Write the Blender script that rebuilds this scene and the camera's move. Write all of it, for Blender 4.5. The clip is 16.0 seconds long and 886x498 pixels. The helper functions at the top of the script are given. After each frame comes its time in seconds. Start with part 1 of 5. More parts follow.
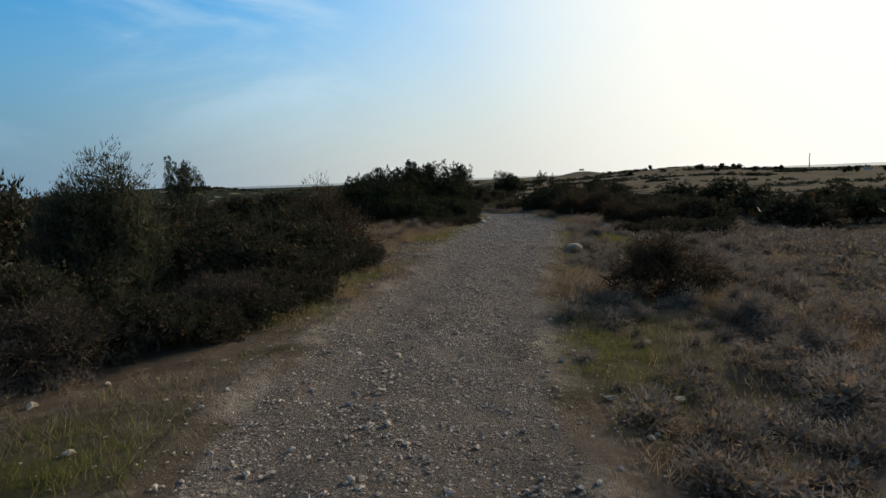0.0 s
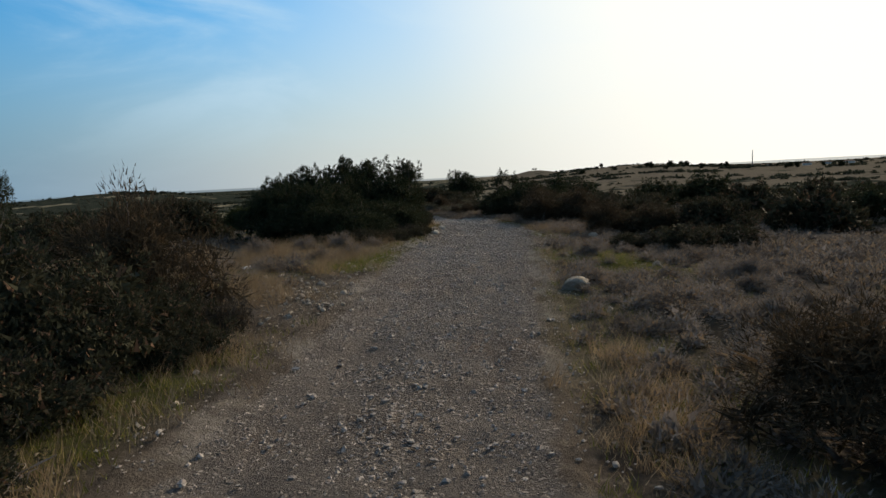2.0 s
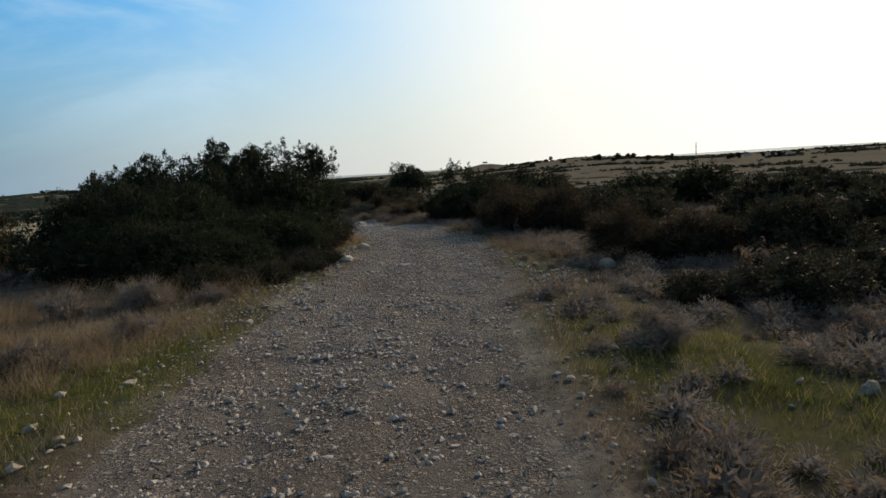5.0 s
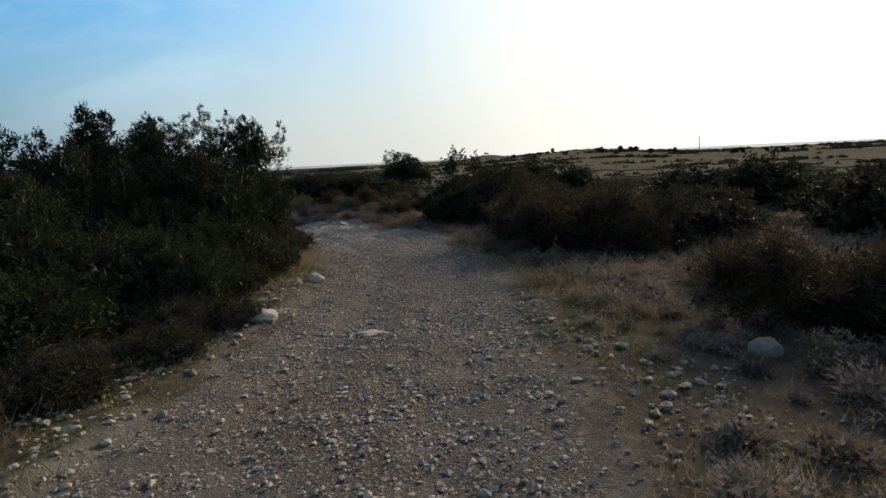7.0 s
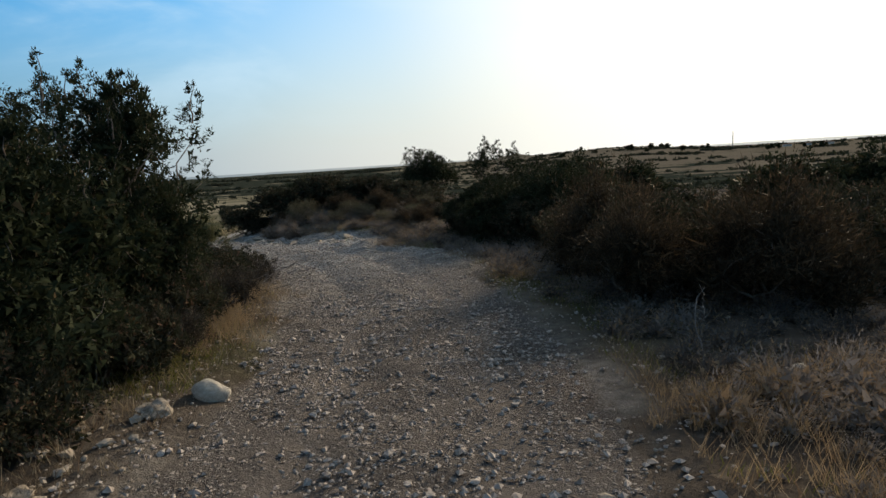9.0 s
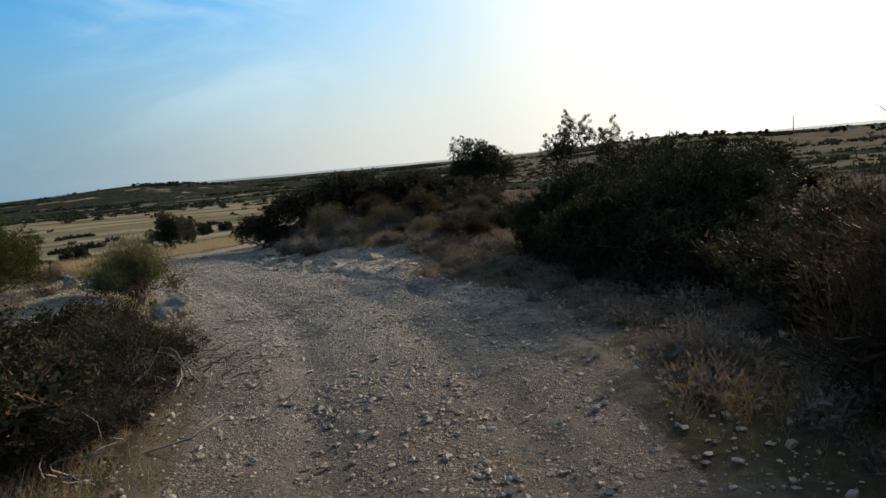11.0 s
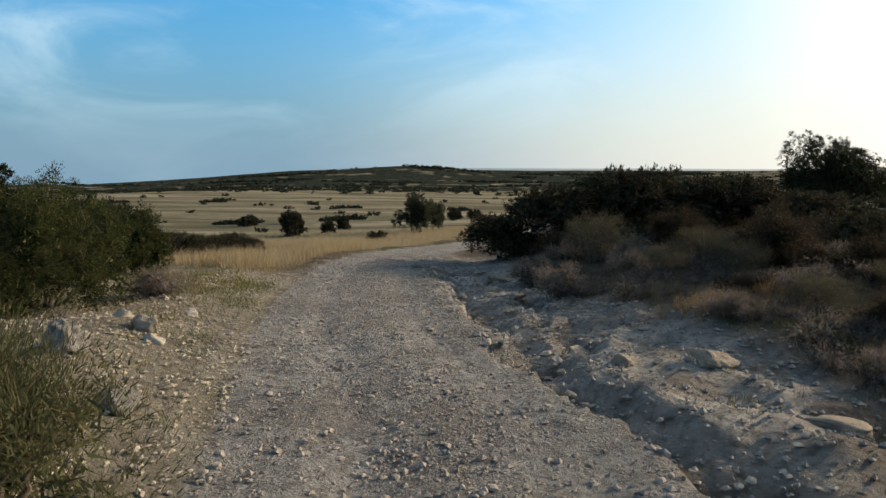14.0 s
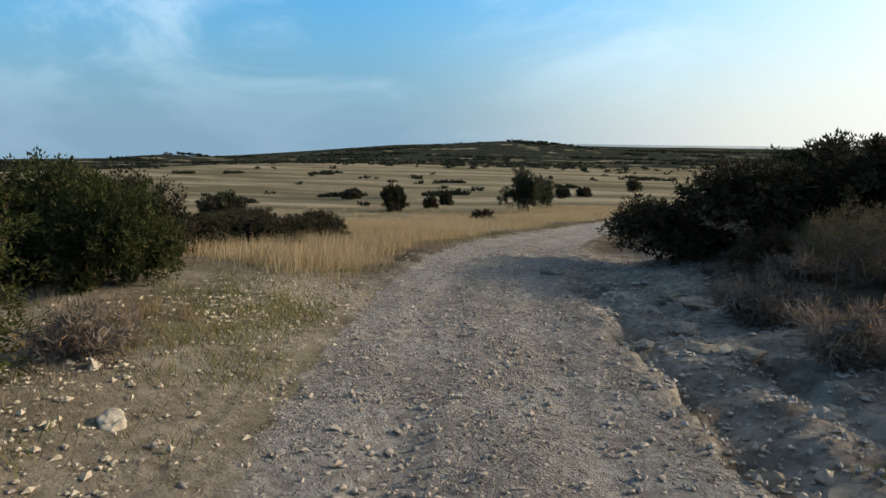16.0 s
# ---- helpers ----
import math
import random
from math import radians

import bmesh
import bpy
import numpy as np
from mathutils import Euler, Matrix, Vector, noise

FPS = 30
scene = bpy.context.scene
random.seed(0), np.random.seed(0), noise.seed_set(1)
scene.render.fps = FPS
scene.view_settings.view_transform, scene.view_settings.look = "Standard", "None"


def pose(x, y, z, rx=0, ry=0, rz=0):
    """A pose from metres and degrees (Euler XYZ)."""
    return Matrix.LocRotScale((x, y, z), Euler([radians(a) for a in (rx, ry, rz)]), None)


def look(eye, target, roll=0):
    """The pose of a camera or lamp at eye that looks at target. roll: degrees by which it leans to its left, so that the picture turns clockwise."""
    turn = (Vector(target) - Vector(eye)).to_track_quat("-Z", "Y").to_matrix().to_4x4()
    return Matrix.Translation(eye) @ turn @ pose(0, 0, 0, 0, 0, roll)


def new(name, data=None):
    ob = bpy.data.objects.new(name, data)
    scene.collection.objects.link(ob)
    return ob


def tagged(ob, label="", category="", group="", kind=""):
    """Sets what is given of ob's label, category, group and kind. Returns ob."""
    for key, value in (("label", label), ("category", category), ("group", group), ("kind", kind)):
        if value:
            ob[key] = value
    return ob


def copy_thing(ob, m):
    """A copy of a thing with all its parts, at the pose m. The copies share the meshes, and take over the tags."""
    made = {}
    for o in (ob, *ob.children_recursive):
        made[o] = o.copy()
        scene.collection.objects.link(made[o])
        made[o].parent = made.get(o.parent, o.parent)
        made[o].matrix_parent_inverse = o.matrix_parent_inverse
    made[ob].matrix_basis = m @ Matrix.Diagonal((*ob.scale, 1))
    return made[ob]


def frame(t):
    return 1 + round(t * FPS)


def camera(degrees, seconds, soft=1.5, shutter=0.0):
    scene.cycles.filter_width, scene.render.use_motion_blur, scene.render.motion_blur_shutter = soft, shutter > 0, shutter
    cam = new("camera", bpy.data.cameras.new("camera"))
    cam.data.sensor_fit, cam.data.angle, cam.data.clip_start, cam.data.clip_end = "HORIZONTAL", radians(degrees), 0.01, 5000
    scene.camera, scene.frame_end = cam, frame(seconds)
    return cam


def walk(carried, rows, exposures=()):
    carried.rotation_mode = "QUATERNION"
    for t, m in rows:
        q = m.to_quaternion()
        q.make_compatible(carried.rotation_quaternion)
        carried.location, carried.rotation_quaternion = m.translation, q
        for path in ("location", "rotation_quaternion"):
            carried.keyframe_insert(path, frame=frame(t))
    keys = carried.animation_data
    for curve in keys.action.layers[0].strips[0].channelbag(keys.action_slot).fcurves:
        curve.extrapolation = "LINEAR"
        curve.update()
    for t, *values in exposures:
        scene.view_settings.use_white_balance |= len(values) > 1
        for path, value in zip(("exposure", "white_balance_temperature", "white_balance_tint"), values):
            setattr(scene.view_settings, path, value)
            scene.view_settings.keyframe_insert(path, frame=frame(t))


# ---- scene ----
cam = camera(70.0, 16.0, soft=1.5)
# seconds, place, yaw to the left, pitch up, roll
PATH = [
    (0, -0.152, -0.273, 1.781, 0.19, -6.22, -2.13),
    (0.5, -0.082, 1.286, 1.775, -0.36, -6.69, -2.18),
    (1, 0.028, 2.820, 1.783, -1.29, -7.04, -2.93),
    (1.5, 0.155, 4.302, 1.762, -2.52, -6.41, -2.56),
    (2, 0.352, 5.948, 1.730, -3.84, -6.34, -2.93),
    (2.5, 0.553, 7.573, 1.731, -5.31, -6.49, -2.54),
    (3, 0.785, 9.087, 1.695, -6.70, -6.37, -2.55),
    (3.5, 1.040, 10.439, 1.696, -7.70, -6.24, -3.22),
    (4, 1.248, 11.803, 1.684, -8.15, -5.99, -3.43),
    (4.2, 1.347, 12.339, 1.641, -8.28, -6.36, -3.51),
    (6.3, 2.407, 18.640, 1.643, -7.81, -7.31, -3.71),
    (6.5, 2.489, 19.278, 1.631, -7.86, -6.88, -2.81),
    (7, 2.731, 20.874, 1.615, -8.13, -7.95, -2.71),
    (7.5, 3.012, 22.359, 1.592, -7.63, -8.47, -4.74),
    (8, 3.143, 23.825, 1.531, -6.92, -8.11, -3.27),
    (8.5, 3.407, 25.222, 1.486, -5.72, -8.17, -6.85),
    (9, 3.509, 26.518, 1.455, -5.60, -7.78, -3.49),
    (9.2, 3.572, 27.030, 1.451, -5.35, -8.26, -3.71),
    (11.3, 3.748, 33.843, 1.304, -0.04, -7.73, -5.03),
    (11.5, 3.718, 34.459, 1.286, 0.91, -7.49, -5.00),
    (12, 3.586, 35.949, 1.264, 4.25, -7.63, -4.95),
    (12.5, 3.349, 37.296, 1.210, 7.66, -6.85, -2.68),
    (13, 2.994, 38.651, 1.168, 11.97, -6.29, -3.25),
    (13.5, 2.507, 39.869, 1.141, 16.26, -6.43, -0.70),
    (14, 1.898, 41.336, 1.153, 20.65, -7.23, 0.20),
    (14.5, 1.272, 42.643, 1.127, 24.49, -8.03, 1.40),
    (15, 0.636, 43.816, 1.107, 26.95, -8.15, 1.20),
    (15.5, -0.061, 44.883, 1.030, 28.80, -8.61, 2.60),
    (16, -0.752, 45.956, 0.901, 29.85, -9.52, 0.80),
]


def carried_pose(x, y, z, yaw, pitch, roll):
    a, b = radians(yaw), radians(pitch)
    way = Vector((-math.sin(a) * math.cos(b), math.cos(a) * math.cos(b), math.sin(b)))
    return look((x, y, z), Vector((x, y, z)) + 2 * way, roll)


walk(cam, [(row[0], carried_pose(*row[1:])) for row in PATH], [(0, -0.03, 6550, 10), (6.5, 0.05, 6550, 10), (9, 0.14, 6600, 10), (11.5, 0.2, 6850, 10), (13.5, 0.3, 6950, 10), (14.5, 0.30, 6750, 10), (16, 0.40, 6700, 10)])

# ---- sky and sun ----
SUN_TURN, SUN_UP = 46.0, 20.0  # degrees: to the right of +y, above the horizon
SUN = Vector((math.sin(radians(SUN_TURN)) * math.cos(radians(SUN_UP)), math.cos(radians(SUN_TURN)) * math.cos(radians(SUN_UP)), math.sin(radians(SUN_UP))))


def node(tree, kind, **values):
    n = tree.nodes.new(kind)
    for key, value in values.items():
        if key in n.inputs:
            n.inputs[key].default_value = value
    return n


def maths(tree, what, a, b=0.0, clamp=False):
    n = tree.nodes.new("ShaderNodeMath")
    n.operation, n.use_clamp = what, clamp
    for slot, v in ((0, a), (1, b)):
        if isinstance(v, (int, float)):
            n.inputs[slot].default_value = v
        else:
            tree.links.new(v, n.inputs[slot])
    return n.outputs[0]


def mixed(tree, factor, a, b, blend="MIX"):
    n = tree.nodes.new("ShaderNodeMix")
    n.data_type, n.blend_type = "RGBA", blend
    for slot, v in ((0, factor), (6, a), (7, b)):
        if isinstance(v, (int, float)):
            n.inputs[slot].default_value = v
        elif isinstance(v, tuple):
            n.inputs[slot].default_value = (*v, 1.0)
        else:
            tree.links.new(v, n.inputs[slot])
    return n.outputs[2]


def ranged(tree, v, a, b, c=0.0, d=1.0):
    n = tree.nodes.new("ShaderNodeMapRange")
    n.interpolation_type = "SMOOTHSTEP"
    for slot, w in ((1, a), (2, b), (3, c), (4, d)):
        n.inputs[slot].default_value = w
    tree.links.new(v, n.inputs[0])
    return n.outputs[0]


def make_world():
    world = bpy.data.worlds.new("sky")
    scene.world = world
    world.use_nodes = True
    tree = world.node_tree
    tree.nodes.clear()
    sky = tree.nodes.new("ShaderNodeTexSky")
    sky.sky_type, sky.sun_disc = "NISHITA", False
    sky.sun_elevation, sky.sun_rotation = radians(SUN_UP), radians(SUN_TURN)
    sky.air_density, sky.dust_density, sky.ozone_density = 1.0, 1.5, 3.0
    co = tree.nodes.new("ShaderNodeTexCoord").outputs["Generated"]
    split = tree.nodes.new("ShaderNodeSeparateXYZ")
    tree.links.new(co, split.inputs[0])
    up = split.outputs["Z"]
    dot = tree.nodes.new("ShaderNodeVectorMath")
    dot.operation = "DOT_PRODUCT"
    tree.links.new(co, dot.inputs[0])
    dot.inputs[1].default_value = SUN
    near_sun = dot.outputs["Value"]
    # thin high cloud in long streaks
    flat = tree.nodes.new("ShaderNodeMapping")
    flat.inputs["Scale"].default_value = (1.0, 1.7, 4.0)
    flat.inputs["Rotation"].default_value = (0.0, 0.12, 0.6)
    tree.links.new(co, flat.inputs["Vector"])
    cloud = node(tree, "ShaderNodeTexNoise", Scale=2.3, Detail=7.0, Roughness=0.55, Distortion=0.6)
    tree.links.new(flat.outputs[0], cloud.inputs["Vector"])
    wisps = ranged(tree, cloud.outputs["Fac"], 0.42, 0.70)
    base = mixed(tree, 1.0, sky.outputs[0], (0.32, 1.42, 1.92), "MULTIPLY")
    base = mixed(tree, ranged(tree, near_sun, 0.45, 0.98, 0.0, 0.95), base, BRIGHT)
    # grey-white haze low down, brighter towards the sun
    low = mixed(tree, ranged(tree, near_sun, 0.10, 0.92), HAZE, GLOW)
    base = mixed(tree, ranged(tree, up, 0.34, 0.0, 0.0, 0.96), base, low)
    base = mixed(tree, maths(tree, "MULTIPLY", wisps, ranged(tree, up, 0.02, 0.2, 0.08, 0.55)), base, CLOUD)
    # overhead, out of view: an added even tone that sets the fill light
    base = mixed(tree, ranged(tree, up, 0.40, 0.68, 0.0, 0.85), base, OVERHEAD)
    # dimmer on the side away from the sun
    base = mixed(tree, ranged(tree, near_sun, -0.38, -0.75, 0.0, 0.85), base, (0.34, 0.62, 0.95))
    veil = maths(tree, "POWER", ranged(tree, near_sun, 0.70, 1.0), 1.0)
    base = mixed(tree, veil, base, VEIL)
    back = tree.nodes.new("ShaderNodeBackground")
    back.inputs["Strength"].default_value = 0.10
    tree.links.new(base, back.inputs["Color"])
    out = tree.nodes.new("ShaderNodeOutputWorld")
    tree.links.new(back.outputs[0], out.inputs["Surface"])


HAZE, GLOW, BRIGHT, CLOUD, VEIL, OVERHEAD = (1.85, 3.1, 4.3), (8.4, 8.2, 7.4), (7.2, 7.9, 8.3), (6.2, 8.0, 9.2), (11.5, 11.2, 10.2), (1.7, 2.3, 2.9)
make_world()
sun = new("sun", bpy.data.lights.new("sun", "SUN"))
sun.data.energy, sun.data.angle, sun.data.color = 4.3, radians(8.0), (1.0, 0.81, 0.57)
sun.matrix_world = look(SUN * 100, (0, 0, 0))

# ---- materials ----


def surface(name, rough=0.9):
    m = bpy.data.materials.new(name)
    m.use_nodes = True
    tree = m.node_tree
    return m, tree, tree.nodes["Principled BSDF"]


def noise_at(tree, scale, detail=4.0, co=None, rough=0.55):
    n = node(tree, "ShaderNodeTexNoise", Scale=scale, Detail=detail, Roughness=rough)
    if co is None:
        co = tree.nodes.new("ShaderNodeTexCoord").outputs["Object"]
    tree.links.new(co, n.inputs["Vector"])
    return n.outputs["Fac"]


def bumped(tree, bsdf, fac, strength, distance):
    b = node(tree, "ShaderNodeBump", Strength=strength, Distance=distance)
    tree.links.new(fac, b.inputs["Height"])
    tree.links.new(b.outputs[0], bsdf.inputs["Normal"])


def leafy(name, dark, light, dry=None, dry_part=0.12, through_light=0.36, rough=0.6, patch=3.0, patchy=0.5):
    """Leaves or blades: colour varies from one to the next and from plant to plant."""
    m, tree, bsdf = surface(name)
    island = tree.nodes.new("ShaderNodeNewGeometry").outputs["Random Per Island"]
    plant = tree.nodes.new("ShaderNodeObjectInfo").outputs["Random"]
    colour = mixed(tree, maths(tree, "MULTIPLY", island, 0.8), dark, light)
    colour = mixed(tree, maths(tree, "MULTIPLY", plant, 0.35), colour, light)
    # dark blotches: uneven tone, which in the bushes also paints shade between clumps
    clump_tone = noise_at(tree, patch, 2.0)
    colour = mixed(tree, ranged(tree, clump_tone, 0.35, 0.7, 0.0, patchy), colour, dark)
    if dry:
        some = maths(tree, "FRACT", maths(tree, "MULTIPLY", island, 17.3))
        colour = mixed(tree, ranged(tree, some, 1.0 - dry_part - 0.01, 1.0 - dry_part + 0.01), colour, dry)
    tree.links.new(colour, bsdf.inputs["Base Color"])
    bsdf.inputs["Roughness"].default_value = rough
    bsdf.inputs["Specular IOR Level"].default_value = 0.02
    thin = tree.nodes.new("ShaderNodeBsdfTranslucent")
    tree.links.new(colour, thin.inputs["Color"])
    mix = tree.nodes.new("ShaderNodeMixShader")
    mix.inputs[0].default_value = through_light
    tree.links.new(bsdf.outputs[0], mix.inputs[1])
    tree.links.new(thin.outputs[0], mix.inputs[2])
    tree.links.new(mix.outputs[0], tree.nodes["Material Output"].inputs["Surface"])
    return m


def stony(name, a, b, c, scale=6.0, bump=0.6):
    """Limestone: two tones, dark lichen and pits."""
    m, tree, bsdf = surface(name)
    co = tree.nodes.new("ShaderNodeTexCoord").outputs["Object"]
    colour = mixed(tree, ranged(tree, noise_at(tree, scale, 5.0, co), 0.35, 0.68), a, b)
    colour = mixed(tree, ranged(tree, noise_at(tree, scale * 3.1, 3.0, co), 0.56, 0.7, 0, 0.75), colour, c)
    one = tree.nodes.new("ShaderNodeObjectInfo").outputs["Random"]
    island = tree.nodes.new("ShaderNodeNewGeometry").outputs["Random Per Island"]
    shade = maths(tree, "FRACT", maths(tree, "ADD", one, island))
    colour = mixed(tree, maths(tree, "MULTIPLY", shade, 0.6), colour, b)
    tree.links.new(colour, bsdf.inputs["Base Color"])
    bsdf.inputs["Roughness"].default_value = 0.92
    bsdf.inputs["Specular IOR Level"].default_value = 0.06
    pits = maths(tree, "ADD", noise_at(tree, scale * 6, 6.0, co), maths(tree, "MULTIPLY", noise_at(tree, scale * 1.6, 5.0, co, 0.7), 1.4))
    bumped(tree, bsdf, pits, bump, 0.035)
    return m


def barky(name, a, b):
    m, tree, bsdf = surface(name)
    co = tree.nodes.new("ShaderNodeTexCoord").outputs["Object"]
    colour = mixed(tree, ranged(tree, noise_at(tree, 22, 5.0, co), 0.35, 0.7), a, b)
    tree.links.new(colour, bsdf.inputs["Base Color"])
    bsdf.inputs["Roughness"].default_value = 0.95
    bumped(tree, bsdf, noise_at(tree, 60, 4.0, co), 0.6, 0.01)
    return m


def ground_material():
    """Soil, grass and straw by the cover; the gravel bed by the lane."""
    m, tree, bsdf = surface("earth")
    co = tree.nodes.new("ShaderNodeTexCoord").outputs["Object"]
    cover = tree.nodes.new("ShaderNodeAttribute")
    cover.attribute_name = "cover"
    parts = tree.nodes.new("ShaderNodeSeparateColor")
    tree.links.new(cover.outputs["Color"], parts.inputs[0])
    green, gold, scrub = parts.outputs[0], parts.outputs[1], parts.outputs[2]
    pale = cover.outputs["Alpha"]
    lane = tree.nodes.new("ShaderNodeAttribute")
    lane.attribute_name = "lane"
    lanes = tree.nodes.new("ShaderNodeSeparateColor")
    tree.links.new(lane.outputs["Color"], lanes.inputs[0])
    fine, mid, wide = noise_at(tree, 9.0, 6.0, co), noise_at(tree, 1.3, 5.0, co), noise_at(tree, 0.02, 5.0, co)
    colour = mixed(tree, ranged(tree, mid, 0.3, 0.7), (0.070, 0.058, 0.048), (0.138, 0.115, 0.094))
    colour = mixed(tree, ranged(tree, fine, 0.5, 0.75, 0, 0.7), colour, (0.20, 0.17, 0.135))
    colour = mixed(tree, maths(tree, "MULTIPLY", green, ranged(tree, fine, 0.3, 0.6, 0.3, 0.9)), colour, (0.075, 0.08, 0.026))
    field = mixed(tree, ranged(tree, noise_at(tree, 0.35, 6.0, co), 0.3, 0.7), (0.232, 0.198, 0.140), (0.165, 0.146, 0.104))
    field = mixed(tree, ranged(tree, wide, 0.45, 0.62, 0, 0.8), field, (0.130, 0.122, 0.084))
    field = mixed(tree, ranged(tree, noise_at(tree, 0.05, 5.0, co), 0.5, 0.66, 0, 0.5), field, (0.27, 0.24, 0.165))
    colour = mixed(tree, gold, colour, field)
    wood = mixed(tree, ranged(tree, noise_at(tree, 0.12, 6.0, co), 0.35, 0.65), (0.018, 0.024, 0.020), (0.046, 0.050, 0.038))
    stretch = tree.nodes.new("ShaderNodeMapping")
    stretch.inputs["Scale"].default_value = (0.0045, 0.019, 0.01)
    stretch.inputs["Rotation"].default_value = (0.0, 0.0, 0.35)
    tree.links.new(co, stretch.inputs["Vector"])
    strips = noise_at(tree, 1.0, 7.0, stretch.outputs[0], 0.6)
    bands = tree.nodes.new("ShaderNodeMapping")
    bands.inputs["Scale"].default_value = (0.011, 0.055, 0.02)
    bands.inputs["Rotation"].default_value = (0.0, 0.0, 0.42)
    tree.links.new(co, bands.inputs["Vector"])
    fallow = noise_at(tree, 1.0, 6.0, bands.outputs[0], 0.6)
    open_field = ranged(tree, gold, 0.6, 0.95)
    colour = mixed(tree, maths(tree, "MULTIPLY", open_field, ranged(tree, fallow, 0.42, 0.49, 0.7, 0.0)), colour, (0.098, 0.094, 0.060))
    colour = mixed(tree, maths(tree, "MULTIPLY", open_field, ranged(tree, fallow, 0.54, 0.60, 0.0, 0.85)), colour, (0.30, 0.262, 0.188))
    blots = maths(tree, "ADD", maths(tree, "MULTIPLY", noise_at(tree, 0.021, 6.0, co, 0.6), 0.65), maths(tree, "MULTIPLY", strips, 0.4))
    patches = maths(tree, "ADD", blots, scrub)
    colour = mixed(tree, ranged(tree, patches, 0.935, 0.97), colour, wood)
    chalk = mixed(tree, ranged(tree, mid, 0.3, 0.7), (0.30, 0.275, 0.25), (0.58, 0.55, 0.51))
    chalk = mixed(tree, ranged(tree, noise_at(tree, 5.0, 6.0, co), 0.56, 0.72, 0, 0.6), chalk, (0.15, 0.128, 0.11))
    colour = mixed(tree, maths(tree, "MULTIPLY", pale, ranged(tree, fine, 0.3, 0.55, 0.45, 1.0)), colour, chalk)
    tan = mixed(tree, ranged(tree, fine, 0.3, 0.7), (0.172, 0.148, 0.112), (0.295, 0.262, 0.208))
    colour = mixed(tree, maths(tree, "MULTIPLY", lanes.outputs[2], 0.6), colour, tan)
    # the gravel bed: trodden earth with stones set in it, thick in some stretches and thin in others
    bend = tree.nodes.new("ShaderNodeVectorMath")
    bend.operation = "MULTIPLY_ADD"
    wave = node(tree, "ShaderNodeTexNoise", Scale=22.0, Detail=3.0)
    tree.links.new(co, wave.inputs["Vector"])
    tree.links.new(wave.outputs["Color"], bend.inputs[0])
    bend.inputs[1].default_value = (0.045, 0.045, 0.045)
    tree.links.new(co, bend.inputs[2])
    bed = mixed(tree, ranged(tree, noise_at(tree, 1.1, 6.0, co), 0.3, 0.7), (0.090, 0.078, 0.070), (0.152, 0.134, 0.121))
    bed = mixed(tree, ranged(tree, noise_at(tree, 45.0, 4.0, co), 0.35, 0.7, 0, 0.55), bed, (0.215, 0.195, 0.178))
    bed = mixed(tree, maths(tree, "MULTIPLY", lanes.outputs[1], ranged(tree, mid, 0.3, 0.6, 0.2, 0.7)), bed, (0.178, 0.157, 0.141))
    bed = mixed(tree, ranged(tree, noise_at(tree, 0.45, 4.0, co), 0.5, 0.7, 0, 0.6), bed, (0.132, 0.100, 0.079))
    # greyer marl past the bend
    place = tree.nodes.new("ShaderNodeSeparateXYZ")
    tree.links.new(co, place.inputs[0])
    marl = maths(tree, "MULTIPLY", ranged(tree, place.outputs["Y"], 34.0, 44.0), ranged(tree, noise_at(tree, 0.8, 4.0, co), 0.3, 0.6, 0.55, 1.0))
    bed = mixed(tree, marl, bed, mixed(tree, ranged(tree, noise_at(tree, 9.0, 7.0, co, 0.65), 0.35, 0.65), (0.205, 0.197, 0.188), (0.375, 0.366, 0.352)))
    thick = maths(tree, "SUBTRACT", ranged(tree, noise_at(tree, 0.9, 5.0, co), 0.36, 0.64, 0.25, 0.75), maths(tree, "MULTIPLY", lanes.outputs[1], 0.3))
    lumps = 0.0
    for scale, rise, seed in ((13.0, 1.0, 0.0), (27.0, 0.55, 3.7), (60.0, 0.3, 9.1)):
        cells = node(tree, "ShaderNodeTexVoronoi", Scale=scale, Randomness=1.0)
        shift = node(tree, "ShaderNodeVectorMath")
        shift.inputs[1].default_value = (seed, seed * 0.7, 0)
        tree.links.new(bend.outputs[0], shift.inputs[0])
        tree.links.new(shift.outputs[0], cells.inputs["Vector"])
        kind = tree.nodes.new("ShaderNodeSeparateColor")
        tree.links.new(cells.outputs["Color"], kind.inputs[0])
        there = ranged(tree, maths(tree, "SUBTRACT", maths(tree, "MULTIPLY", thick, 0.65 if scale < 20 else 1.25), kind.outputs[0]), 0.0, 0.05)
        edge = ranged(tree, maths(tree, "ADD", cells.outputs["Distance"], maths(tree, "MULTIPLY", kind.outputs[2], 0.18)), 0.56, 0.34)
        stone = maths(tree, "MULTIPLY", there, edge)
        tone = mixed(tree, kind.outputs[1], (0.12, 0.104, 0.094), (0.45, 0.41, 0.375))
        tone = mixed(tree, marl, tone, mixed(tree, kind.outputs[1], (0.17, 0.162, 0.154), (0.46, 0.45, 0.435)))
        bed = mixed(tree, maths(tree, "MULTIPLY", stone, 0.88), bed, tone)
        lumps = maths(tree, "ADD", lumps, maths(tree, "MULTIPLY", stone, rise))
    worn = maths(tree, "ADD", lanes.outputs[0], maths(tree, "MULTIPLY", maths(tree, "SUBTRACT", noise_at(tree, 3.2, 5.0, co), 0.5), 0.9))
    on_bed = ranged(tree, worn, 0.36, 0.64)
    colour = mixed(tree, on_bed, colour, bed)
    tree.links.new(colour, bsdf.inputs["Base Color"])
    bsdf.inputs["Roughness"].default_value = 0.97
    bsdf.inputs["Specular IOR Level"].default_value = 0.0
